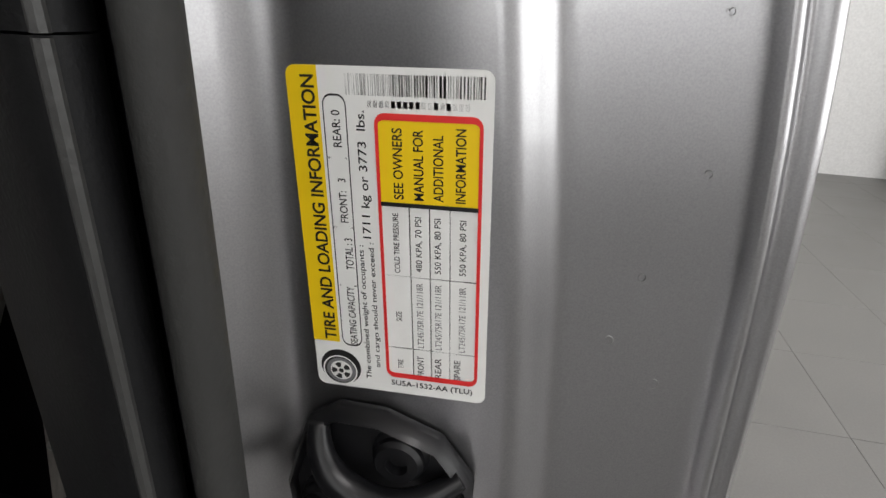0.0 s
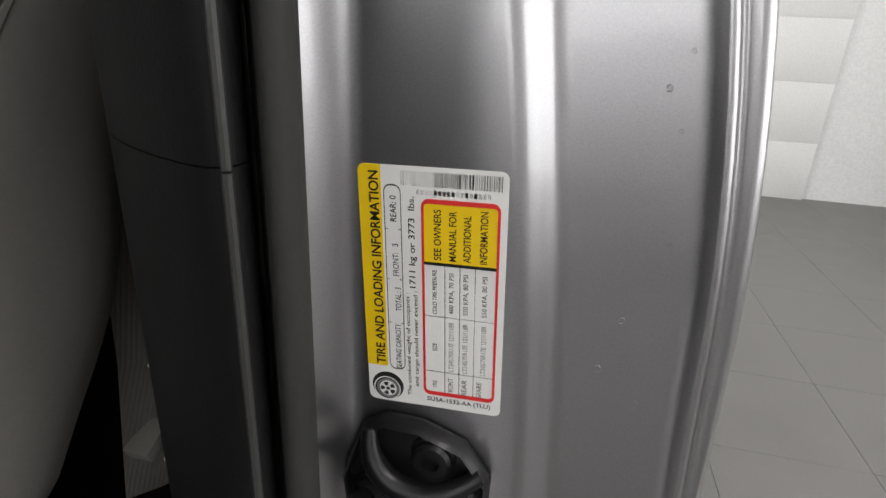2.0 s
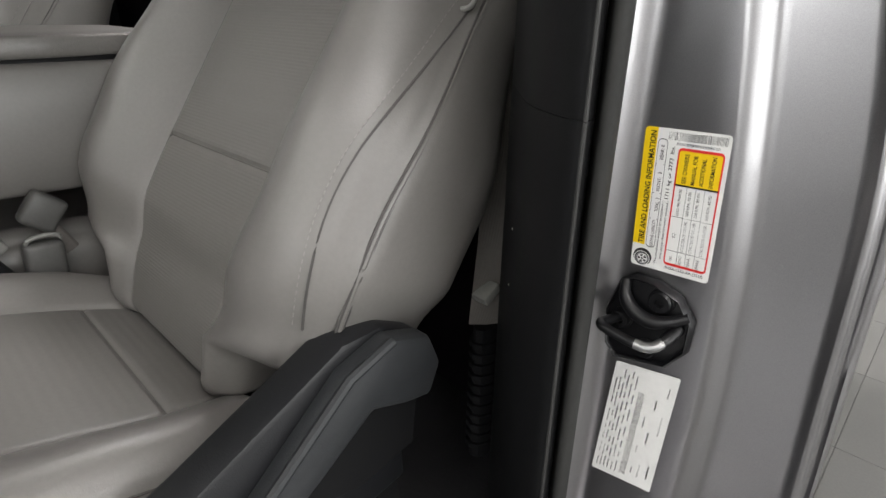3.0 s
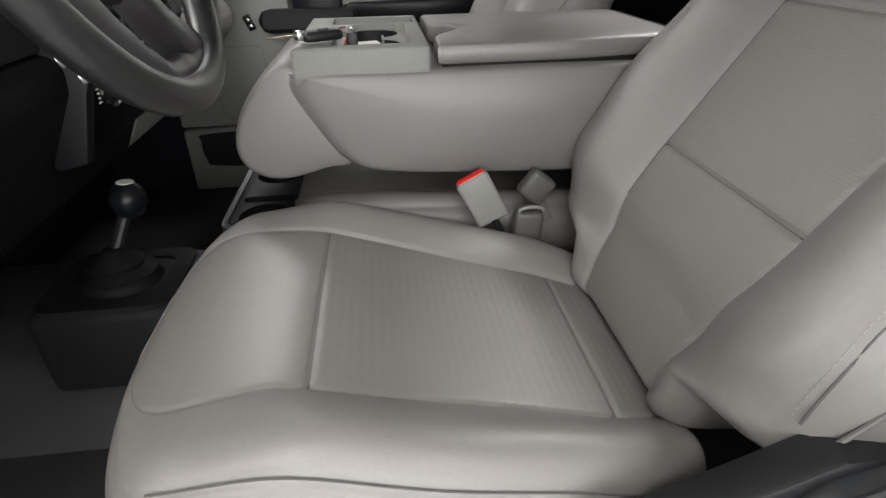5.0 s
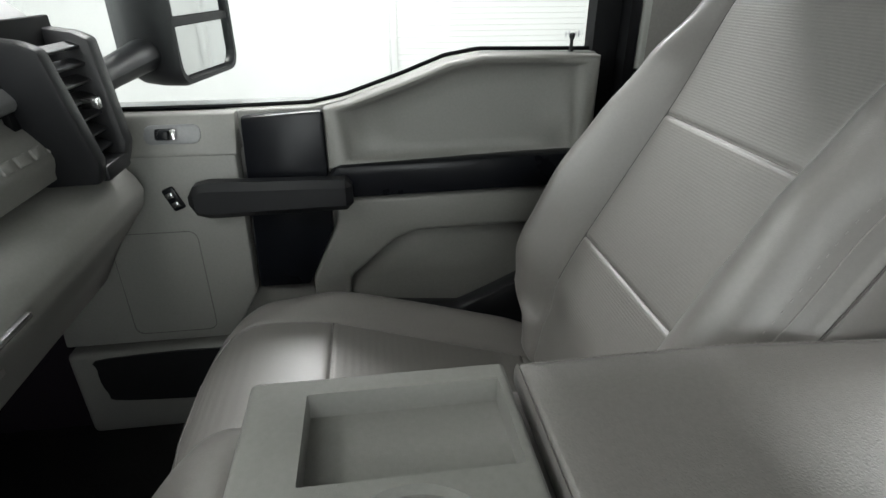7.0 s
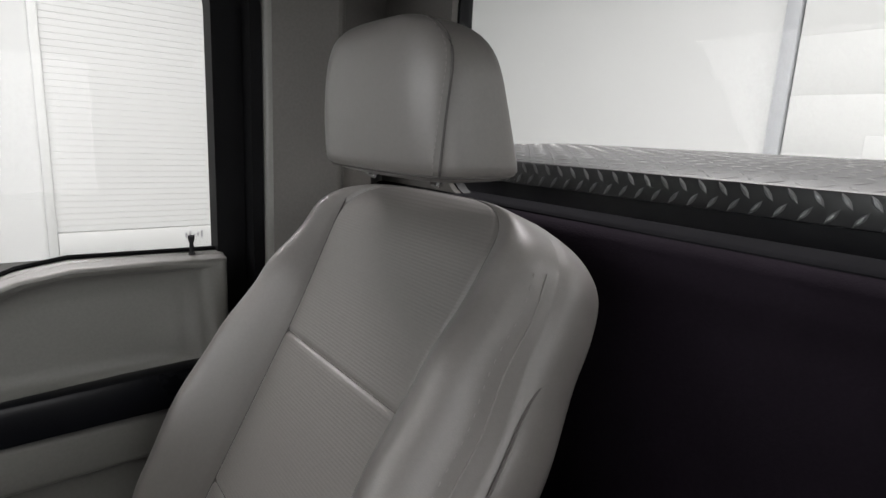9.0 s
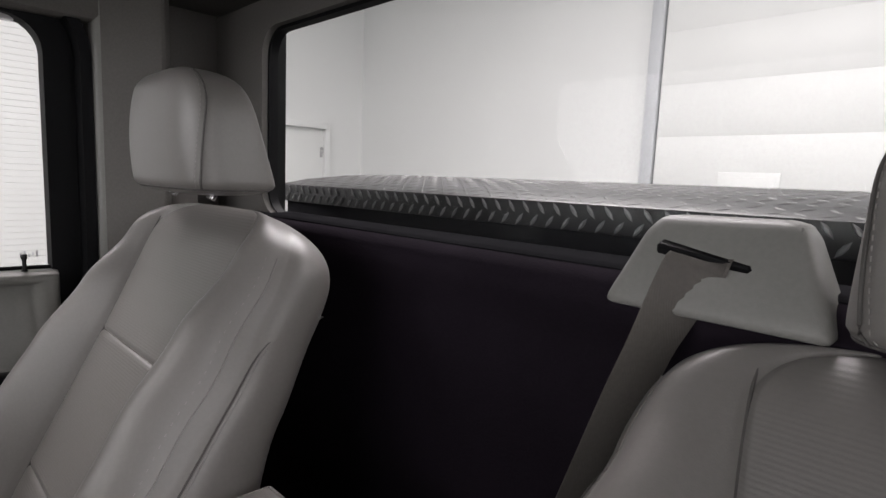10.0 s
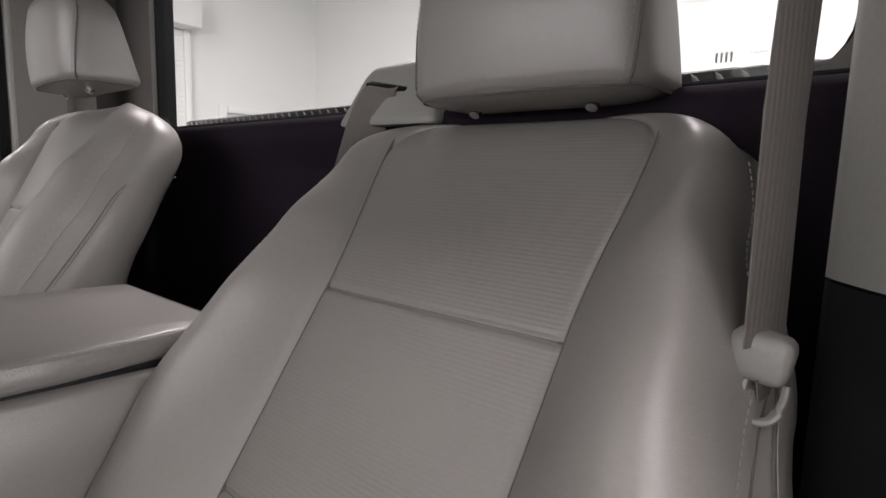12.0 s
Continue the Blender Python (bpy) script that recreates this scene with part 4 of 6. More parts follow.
# hinged armrest lid with a finger notch in its front edge
lid_line = [(-0.168, 0.258), (-0.10, 0.258), (-0.085, 0.252), (-0.070, 0.222), (-0.052, 0.212), (-0.012, 0.212), (0.006, 0.224), (0.020, 0.252), (0.036, 0.258), (0.166, 0.258), (0.168, 0.08), (0.150, -0.115), (-0.150, -0.118), (-0.168, 0.06)]


def lid_mesh():
    rings = []
    cx = sum(p[0] for p in lid_line) / len(lid_line)
    cy = sum(p[1] for p in lid_line) / len(lid_line)
    dense = []
    for (a, b), (c, d) in zip(lid_line, lid_line[1:] + lid_line[:1]):
        n = max(1, int(math.hypot(c - a, d - b) / 0.012))
        dense += [(a + (c - a) * k / n, b + (d - b) * k / n) for k in range(n)]
    for k, z in ((0.965, 1.4130), (0.99, 1.4140), (1.0, 1.419), (1.003, 1.426), (0.997, 1.4325), (0.985, 1.4370), (0.975, 1.4358), (0.966, 1.4385), (0.93, 1.4405), (0.7, 1.4425), (0.35, 1.4435)):
        rings.append([(cx + (x - cx) * k, cy + (y - cy) * k, z) for x, y in dense])
    return loft(rings)


lid = part("armrest_lid", lid_mesh(), VINYL_LID, centre, "grained grey vinyl armrest lid with a finger notch", 60)
part("seam", tube([(x * 0.975, 0.07 + (y - 0.07) * 0.975, 1.4358) for x, y in lid_line], 0.0009, 5, True), SEAM, lid)
part("hinge_base", box((-0.160, -0.11, 1.38), (0.160, 0.252, 1.4138), 0.003), TRIM_BLACK, centre)
stitches([(x * 0.960, 0.07 + (y - 0.07) * 0.960, 1.4392) for x, y in lid_line], lid, radius=0.0005)
# cup holder on the floor in front of the centre seat
cups = thing("floor_cup_holder", (-0.02, 0.53, 0.97), "black plastic cup holder on the tunnel before the centre seat", "cup holder")
CZ = 1.176
cup_cuts = [finish(lathe([(0.034, -0.07), (0.040, -0.06), (0.042, 0.03)], (cx, 0.545, CZ), (0, 0, 1), 32), "cut", [TRIM_BLACK, RUBBER]) for cx in (-0.112, 0.062)]
cup_cuts.append(finish(box((-0.060, 0.505, CZ - 0.05), (-0.036, 0.590, CZ + 0.03), 0.006), "cut", [TRIM_BLACK, RUBBER]))
for me in cup_cuts:
    for f in me.polygons:
        f.material_index = 1
cup_body = new("body", carved(finish(prism(round_rect(-0.168, 0.120, 0.470, 0.604, 0.03), "z", 0.963, CZ, 0.004), "body", [TRIM_BLACK, RUBBER]), cup_cuts))
cup_body.parent = cups
cup_body.matrix_parent_inverse = cups.matrix_basis.inverted()
part("rim", frame_ring(round_rect(-0.162, 0.114, 0.476, 0.598, 0.026), round_rect(-0.171, 0.123, 0.467, 0.607, 0.032), "z", CZ - 0.012, CZ + 0.005), GREY_DARK, cups, "raised dark grey rim")

# ---- buckles between the seats ----
buckle = thing("seat_belt_buckle", (-0.20, 0.19, 1.13), "grey seat belt buckle with a red release button", "seat belt")
aim, broad = Vector((0.03, 0.46, 0.885)).normalized(), Vector((0, 0.887, -0.462))
turn = Matrix((broad, aim.cross(broad), aim)).transposed()
mid = Vector((-0.201, 0.199, 1.221))
part("housing", block(bmesh.new(), mid - Vector((0.0255, 0.0115, 0.040)), mid + Vector((0.0255, 0.0115, 0.040)), 0.005, 3, turn), GREY, buckle)
part("housing_back", block(bmesh.new(), mid - aim * 0.002 - turn @ Vector((0, 0.012, 0)) - Vector((0.024, 0.0025, 0.036)), mid - aim * 0.002 - turn @ Vector((0, 0.012, 0)) + Vector((0.024, 0.0025, 0.036)), 0.002, 2, turn), BLACK, buckle, "black back half of the housing")
c = mid + aim * 0.039
part("release_button", block(bmesh.new(), c - Vector((0.0215, 0.0085, 0.003)), c + Vector((0.0215, 0.0085, 0.003)), 0.002, 2, turn), RED_PLASTIC, buckle, "red release button")
part("stalk", tube([mid - aim * 0.036, mid - aim * 0.10], 0.014, 8, flat=0.5), BLACK, buckle)
for x, y, z, half, lean, words in ((-0.186, 0.112, 1.229, (0.022, 0.013, 0.023), 38, "dark grey belt end fitting tucked between the seats"), (-0.198, 0.126, 1.166, (0.023, 0.013, 0.028), 4, "dark grey belt buckle tucked between the seats")):
    b2 = thing("seat_belt_buckle", (x, y, 1.13), words, "seat belt")
    m = Matrix.Rotation(radians(lean), 3, "X") @ Matrix.Rotation(radians(90), 3, "Z")
    part("housing", block(bmesh.new(), Vector((x, y, z)) - Vector(half), Vector((x, y, z)) + Vector(half), 0.007, 3, m), BUCKLE, b2)
    part("stalk", tube([(x, y, z - half[2] * 0.8), (x, y - 0.02, z - 0.06)], 0.011, 8, flat=0.5), WEB, b2)
ring_at = Vector((-0.206, 0.123, 1.1975))
part("belt_loop", tube([ring_at + Vector((0, 0.019 * math.cos(radians(q)), 0.006 * math.sin(radians(q)))) for q in range(-20, 201, 20)], 0.003, 8), GREY, b2, "pale webbing loop")

# ---- keys on the tray ----
keys = thing("key_set", (-0.10, 0.42, TZ), "car key with black head and white tag on the tray", "keys")
KA = Matrix.Rotation(radians(28), 3, "Z")
part("blade", box((-0.1545, 0.444, TZ + 0.013), (-0.1465, 0.490, TZ + 0.0155), 0.001, 1, Matrix.Rotation(radians(34), 3, "Z")), BRASS, keys, "brass coloured key blade")
part("fob", box((-0.134, 0.389, TZ + 0.004), (-0.104, 0.447, TZ + 0.018), 0.006, 3, KA), BLACK, keys, "black key head")
part("collar", box((-0.143, 0.440, TZ + 0.007), (-0.125, 0.452, TZ + 0.020), 0.003, 2, KA), STEEL, keys)
for k in range(2):
    part("fob_button", box((-0.127 + 0.012 * k, 0.408 - 0.0 * k, TZ + 0.017), (-0.119 + 0.012 * k, 0.422, TZ + 0.0195), 0.002, 2, KA), GREY_DARK, keys)
part("key_ring", tube([(-0.10 + 0.014 * math.cos(2 * math.pi * k / 20), 0.385 + 0.014 * math.sin(2 * math.pi * k / 20), TZ + 0.012 + 0.004 * math.cos(2 * math.pi * k / 20)) for k in range(20)], 0.0012, 6, True), STEEL, keys)
part("tag", box((-0.083, 0.336, TZ - 0.018), (-0.060, 0.372, TZ - 0.008), 0.004, 2, Matrix.Rotation(radians(14), 3, "Z")), TAG_WHITE, keys, "white plastic tag with two lines of print")
part("strap", box((-0.115, 0.368, TZ - 0.03), (-0.10, 0.384, TZ + 0.012), 0.003), BLACK, keys)
part("red_band", box((-0.100, 0.384, TZ - 0.020), (-0.080, 0.3875, TZ + 0.000), 0.001), RED_PLASTIC, keys)

# ---- dashboard ----
dash = thing("dashboard", (0.1, 0.85, 1.3), "two-tone black and grey dashboard with a lidded glovebox", "dashboard")
part("top_pad", prism(smooth_poly([(1.36, 1.47), (1.38, 1.545), (1.16, 1.662), (1.02, 1.700), (0.93, 1.702), (0.868, 1.672), (0.818, 1.622), (0.786, 1.582), (0.783, 1.566), (0.80, 1.556), (0.86, 1.552), (1.0, 1.5)], 4), "x", -0.78, 0.78, 0.0), DASH, dash, "dark grained dash top", 50)
part("glovebox_band", prism(smooth_poly([(0.815, 1.550), (0.800, 1.547), (0.785, 1.530), (0.773, 1.508), (0.769, 1.495), (0.776, 1.475), (0.792, 1.456), (0.9, 1.45), (0.9, 1.548)], 2), "x", 0.16, 0.72, 0.0), GREY, dash, "grey upper glovebox door", 40)
part("lower_dash", prism([(0.798, 1.453), (0.785, 1.450), (0.765, 1.438), (0.745, 1.415), (0.736, 1.392), (0.742, 1.365), (0.765, 1.335), (0.80, 1.29), (0.84, 1.22), (0.95, 1.18), (1.05, 1.45)], "x", 0.148, 0.752, 0.006), GREY, dash, "grey lower dash with the glovebox", 40)
part("knee_panel", prism([(0.785, 1.452), (0.755, 1.446), (0.742, 1.43), (0.745, 1.40), (0.80, 1.30), (0.84, 1.22), (0.95, 1.18), (1.05, 1.45)], "x", -0.76, 0.145, 0.006), TRIM_BLACK, dash, "black lower dash under the steering wheel", 40)
part("shadow_gap", box((-0.76, 0.81, 1.44), (0.745, 0.90, 1.58), 0.002), TRIM_BLACK, dash, "dark gap under the dash top")
part("driver_panel", prism([(0.80, 1.550), (0.78, 1.54), (0.76, 1.45), (0.805, 1.45), (0.806, 1.55)], "x", -0.76, -0.16, 0.006), GREY_DARK, dash)
part("glovebox_handle", box((0.250, 0.730, 1.380), (0.382, 0.765, 1.387), 0.002), STEEL, dash)
stack = thing("centre_stack", (0.0, 0.72, 1.45), "black centre stack with radio keys and climate knobs", "control panel")
STACK = ((1.30, 0.760), (1.40, 0.729), (1.466, 0.690), (1.565, 0.746), (1.63, 0.775))


def stack_y(z):
    for (a, p), (b, q) in zip(STACK, STACK[1:]):
        if z <= b:
            return p + (q - p) * (z - a) / (b - a)
    return STACK[-1][1]


part("panel", prism([(y + 0.008, z) for z, y in STACK][::-1] + [(0.83, 1.30), (0.84, 1.63)], "x", -0.160, 0.160, 0.004), BLACK_SHEEN, stack, "glossy black panel", 40)
part("panel_face", prism([(0.698, 1.472), (0.745, 1.556), (0.76, 1.556), (0.72, 1.472)], "x", -0.105, 0.105, 0.004), GREY, stack, "grey upper fascia")
for sg in (-1, 1):
    part("side_trim", prism([(y - 0.006, z) for z, y in STACK][::-1] + [(0.80, 1.29), (0.82, 1.63)], "x", sg * 0.163 - 0.014, sg * 0.163 + 0.014, 0.006), BLACK, stack, "", 40)
for kx, kz, kr, way in ((0.095, 1.492, 0.023, (0, -0.87, 0.5)), (-0.095, 1.492, 0.023, (0, -0.87, 0.5)), (0.098, 1.388, 0.020, (0, -1, 0.05)), (0.0, 1.388, 0.018, (0, -1, 0.05)), (-0.098, 1.388, 0.020, (0, -1, 0.05))):
    y = stack_y(kz) + 0.006
    w = Vector(way).normalized()
    kn = part("knob", lathe([(kr, 0), (kr, 0.012), (kr * 0.9, 0.02), (kr * 0.6, 0.022), (0.001, 0.022)], (kx, y, kz), way, 28), BLACK, stack)
    part("knob_ring", lathe([(kr * 1.18, 0), (kr * 1.18, 0.006), (kr * 1.05, 0.008), (kr, 0.007)], (kx, y, kz), way, 28), STEEL, kn)
    for k in range(5):
        part("tick", box((kx - kr * 1.5 - 0.002, y - 0.006, kz - 0.015 + 0.006 * k), (kx - kr * 1.3, y - 0.004, kz - 0.0125 + 0.006 * k)), TAG_WHITE, kn)
    if kz < 1.45 and kx > 0.05:
        for sg, mt in ((-1, BLUE_PRINT), (1, DARK_RED)):
            arc = [Vector((kx + sg * kr * 0.66 * math.cos(radians(q)), y, kz + kr * 0.66 * math.sin(radians(q)))) + w * 0.0212 for q in range(-75, 80, 15)]
            part("temperature_mark", tube(arc, 0.0027, 6), mt, kn)
tune = part("tuning_knob", lathe([(0.0225, 0), (0.0225, 0.004), (0.0190, 0.006), (0.0185, 0.018), (0.0165, 0.021), (0.001, 0.0215)], (-0.020, stack_y(1.498) + 0.003, 1.498), (0, -0.87, 0.5), 32), GREY, stack, "grey round tuning knob")
part("knob_groove", tube([Vector((-0.020 + 0.0212 * math.cos(q * math.pi / 16), stack_y(1.498) + 0.003, 1.498)) + Vector((0, -0.87, 0.5)) * 0.0045 + Vector((0, 0.5, 0.87)) * (0.0212 * math.sin(q * math.pi / 16)) for q in range(32)], 0.0014, 6, True), BLACK, tune, "dark ring round the knob")
for row in range(2):
    for col, x in enumerate((-0.077, -0.054, 0.016, 0.039)):
        z = 1.509 - 0.021 * row
        y = stack_y(z)
        part("key", box((x - 0.0105, y - 0.002, z - 0.009), (x + 0.0105, y + 0.012, z + 0.009), 0.003, 2, Matrix.Rotation(radians(-30), 3, "X")), SWITCH_GREY, stack, "grey push button")
part("key_groove", box((-0.092, stack_y(1.498) + 0.002, 1.474), (0.055, stack_y(1.498) + 0.016, 1.5235), 0.004, 2, Matrix.Rotation(radians(-30), 3, "X")), GREY_DARK, stack, "dark gaps between the buttons")
column = part("key_column", prism([(0.700, 1.522), (0.678, 1.478), (0.686, 1.456), (0.72, 1.45), (0.73, 1.52)], "x", 0.1520, 0.1790, 0.004), GREY_DARK, stack, "column of dark keys on the stack's edge", 40)
for k in range(3):
    part("key_line", box((0.1535, 0.6765 + 0.0055 * k, 1.4860 + 0.0115 * k), (0.1775, 0.6850 + 0.0055 * k, 1.4868 + 0.0115 * k)), RUBBER, column)
part("chrome_tip", box((0.1545, 0.676, 1.458), (0.1765, 0.692, 1.466), 0.002), STEEL, column, "bright metal tip")
for row in range(2):
    for col in range(5):
        x, z = -0.05 + 0.022 * col, 1.432 - 0.075 * row
        part("climate_key", box((x - 0.009, stack_y(z) + 0.001, z - 0.007), (x + 0.009, stack_y(z) + 0.012, z + 0.007), 0.002), GREY_DARK, stack)
        part("icon", box((x - 0.004, stack_y(z) + 0.0003, z - 0.002), (x + 0.004, stack_y(z) + 0.0012, z + 0.002)), TAG_WHITE, stack, "small pale icon bar")
vent = thing("dash_vent", (0.72, 0.76, 1.55), "black air vent with slats at the dash end", "air vent")
VENT_SIDE = [(0.755, 1.64), (0.735, 1.63), (0.718, 1.485), (0.728, 1.452), (0.80, 1.45), (0.82, 1.65)]
for x0, x1, lean in ((0.553, 0.579, 0.042), (0.690, 0.722, -0.010)):
    rail = prism(VENT_SIDE, "x", x0, x1, 0.005)
    for v in rail.verts:
        v.co.x += lean * (1.64 - v.co.z) / 0.19
    part("vent_frame", rail, BLACK, vent)
part("vent_frame", box((0.615, 0.722, 1.45), (0.695, 0.80, 1.472), 0.004), BLACK, vent)
part("vent_back", box((0.56, 0.79, 1.46), (0.72, 0.80, 1.66), 0.002), RUBBER, vent)
for k in range(7):
    z = 1.49 + 0.022 * k
    part("slat", box((0.612 - 0.0045 * k, 0.735 + 0.002 * k, z), (0.692, 0.765, z + 0.004), 0.001, 1, Matrix.Rotation(radians(20), 3, "X")), BLACK, vent)
part("slide", box((0.64, 0.722, 1.545), (0.652, 0.745, 1.56), 0.002), STEEL, vent)

for k in range(9):
    x = 0.300 + 0.0335 * k + (0.014 if k > 4 else 0)
    part("raised_mark", box((x, 0.7702, 1.5065 - 0.0006 * k), (x + 0.024, 0.7782, 1.5205 - 0.0006 * k), 0.0018, 2, Matrix.Rotation(radians(-24), 3, "X")), GREY, dash)
part("glovebox_latch", lathe([(0.008, 0), (0.008, 0.006), (0.006, 0.008), (0.001, 0.008)], (0.310, 0.744, 1.362), (0, -1, -0.4), 16), STEEL, dash)
part("glovebox_grip", box((0.225, 0.745, 1.342), (0.335, 0.785, 1.350), 0.002), GREY, dash)
cv = thing("centre_vent", (0.13, 0.73, 1.60), "black air vent with slats on the centre stack", "air vent")
part("vent_frame", frame_ring(round_rect(0.110, 0.145, 1.560, 1.645, 0.006), round_rect(0.103, 0.152, 1.552, 1.653, 0.008), "y", 0.732, 0.79), BLACK, cv)
for k in range(4):
    part("slat", box((0.110, 0.740, 1.572 + 0.019 * k), (0.145, 0.77, 1.576 + 0.019 * k), 0.001), BLACK, cv)
part("slide", box((0.122, 0.735, 1.600), (0.133, 0.75, 1.606), 0.002), STEEL, cv)
# ---- steering wheel ----
W0, WT = Vector((-0.412, 0.568, 1.614)), radians(20)
wheel = thing("steering_wheel", W0, "black steering wheel with grey lower spokes", "steering wheel")
WM = Matrix.Translation(W0) @ Matrix.Rotation(-WT, 4, "X") @ Matrix.Rotation(radians(90), 4, "X")


def on_wheel(r, deg, out=0.0):
    return WM @ Vector((r * math.cos(radians(deg)), r * math.sin(radians(deg)), out))


part("rim", tube([on_wheel(0.176, d) for d in range(0, 360, 6)], 0.0165, 14, True), WHEEL, wheel, "black grained wheel rim", 80)
part("hub", lathe([(0.062, -0.05), (0.074, -0.03), (0.074, -0.014), (0.066, -0.006), (0.03, 0.0), (0.001, 0.001)], W0, (WM.to_3x3() @ Vector((0, 0, 1))), 32), WHEEL, wheel, smooth=60)


def spoke(inner, outer, out_in, out_rim, thick):
    """A flat spoke between two angles at the hub and two at the rim."""
    bm = bmesh.new()
    rings = []
    for k in range(7):
        u = k / 6
        e = u * u * (3 - 2 * u)
        a0, a1 = inner[0] + (outer[0] - inner[0]) * e, inner[1] + (outer[1] - inner[1]) * e
        r = 0.055 + 0.115 * u
        o = out_in + (out_rim - out_in) * u
        rings.append([on_wheel(r, a0, o - thick), on_wheel(r, a0 + (a1 - a0) * 0.04, o - 0.002), on_wheel(r, a0 + (a1 - a0) * 0.12, o), on_wheel(r, a1 - (a1 - a0) * 0.12, o), on_wheel(r, a1 - (a1 - a0) * 0.04, o - 0.002), on_wheel(r, a1, o - thick)])
    return loft(rings, bm)


part("spoke", spoke((-8, 30), (-4, 14), 0.002, 0.004, 0.022), WHEEL, wheel)
part("spoke", spoke((150, 188), (166, 184), 0.002, 0.004, 0.022), WHEEL, wheel)
part("spoke", spoke((-106, -84), (-76, -57), 0.008, 0.003, 0.026), SPOKE, wheel, "dark grey lower spoke", 50)
part("spoke", spoke((-166, -138), (-158, -134), 0.004, 0.002, 0.024), SPOKE, wheel, "dark grey lower spoke", 50)
REACH = ((-152, 0.106), (-135, 0.114), (-122, 0.123), (-112, 0.133), (-101, 0.143), (-93, 0.1425), (-86, 0.139), (-80, 0.146), (-56, 0.160))
rows = []
for k in range(33):
    d = -152 + 3 * k
    r = lerp(REACH, d)
    rows.append([on_wheel(r, d, -0.018), on_wheel(r + 0.001, d, -0.002), on_wheel(r + 0.005, d, 0.004), on_wheel(0.160, d, 0.006), on_wheel(0.172, d, 0.0), on_wheel(0.172, d, -0.016)])
part("lower_bridge", loft(rows), SPOKE, wheel, "", 50)
part("horn_pad", loft([[on_wheel(r * (1 + 0.10 * abs(math.sin(radians(d)))), d, o) for d in range(0, 360, 12)] for r, o in ((0.080, -0.034), (0.083, -0.012), (0.080, -0.002), (0.072, 0.004), (0.05, 0.009), (0.01, 0.012))]), WHEEL, wheel, "black horn pad", 70)
part("column", tube([W0 + WM.to_3x3() @ Vector((0, 0, -0.02)), W0 + WM.to_3x3() @ Vector((0, 0, -0.25))], [0.030, 0.045], 14), RUBBER, wheel)
for r, deg, size in ((0.112, -106, 0.008), (0.128, -98, 0.006)):
    part("ignition_bezel", lathe([(size * 0.6, 0.004), (size, 0.004), (size * 1.1, 0.0), (size * 1.1, -0.02)], on_wheel(r, deg, -0.055), WM.to_3x3() @ Vector((0.3, 0, 1)), 20), STEEL, wheel, "bright metal bezel on the column")
# ---- floor shifter ----
shift = thing("gear_lever", (-0.11, 0.74, 0.96), "black floor gear lever with a ball knob and boot", "gear lever")
part("base", box((-0.26, 0.66, 0.955), (-0.07, 0.88, 1.105), 0.018, 3), TRIM_BLACK, shift)
part("bezel", frame_ring(round_rect(-0.23, -0.105, 0.70, 0.84, 0.02), round_rect(-0.255, -0.08, 0.672, 0.87, 0.03), "z", 1.10, 1.109), TRIM_BLACK, shift)
part("boot", loft([[(-0.167 + r * math.cos(2 * math.pi * k / 20), 0.77 + r * 1.1 * math.sin(2 * math.pi * k / 20), z) for k in range(20)] for r, z in ((0.058, 1.103), (0.05, 1.115), (0.052, 1.122), (0.036, 1.132), (0.038, 1.139), (0.02, 1.15), (0.012, 1.16))]), RUBBER, shift, smooth=60)
part("rod", tube([(-0.160, 0.77, 1.15), (-0.138, 0.742, 1.215)], 0.009, 10), BLACK, shift)
part("ball_knob", lathe([(0.010, -0.02), (0.018, -0.016), (0.026, 0.0), (0.027, 0.012), (0.022, 0.026), (0.012, 0.034), (0.001, 0.036)], (-0.136, 0.738, 1.220), (0.05, -0.1, 1), 24), BLACK_SHEEN, shift, smooth=80)
part("shift_cap", lathe([(0.013, 0.0), (0.012, 0.0012), (0.001, 0.0016)], (-0.1342, 0.7345, 1.2552), (0.05, -0.1, 1), 20), TAG_WHITE, shift, "pale shift pattern cap")

# ---- passenger door ----
pdoor = thing("passenger_door", (0.86, 0.4, 0.9), "closed passenger door with grey panel and black pull handle", "car door")
DX = 0.80
belt = [(-0.055, 1.585), (0.16, 1.588), (0.22, 1.578), (0.30, 1.548), (0.40, 1.515), (0.46, 1.503), (0.60, 1.500), (0.95, 1.500)]
part("panel", prism([(-0.055, 0.88)] + belt + [(0.95, 0.88)], "x", DX + 0.02, DX + 0.05, 0.006), GREY, pdoor, "grey plastic door panel", 40)
part("skin", box((DX + 0.06, -0.06, 0.85), (DX + 0.19, 0.95, 1.49), 0.02), SILVER, pdoor)
part("belt_seal", tube([(DX + 0.045, y, z + 0.003) for y, z in belt], 0.0036, 6), RUBBER, pdoor)
scoop = [(-0.05, 1.400), (-0.05, 1.582), (0.05, 1.586), (0.16, 1.586), (0.22, 1.576), (0.30, 1.546), (0.40, 1.512), (0.436, 1.503), (0.436, 1.400), (0.2, 1.40)]
srows = []
for f, x in ((1.0, DX + 0.03), (1.0, DX - 0.006), (0.985, DX - 0.014), (0.95, DX - 0.017), (0.90, DX - 0.014), (0.85, DX - 0.003), (0.80, DX + 0.009), (0.70, DX + 0.015), (0.5, DX + 0.016), (0.1, DX + 0.016)):
    srows.append([(x, 0.17 + (y - 0.17) * f, 1.475 + (z - 1.475) * f) for y, z in scoop])
part("upper_scoop", loft(srows), GREY, pdoor, "", 50)
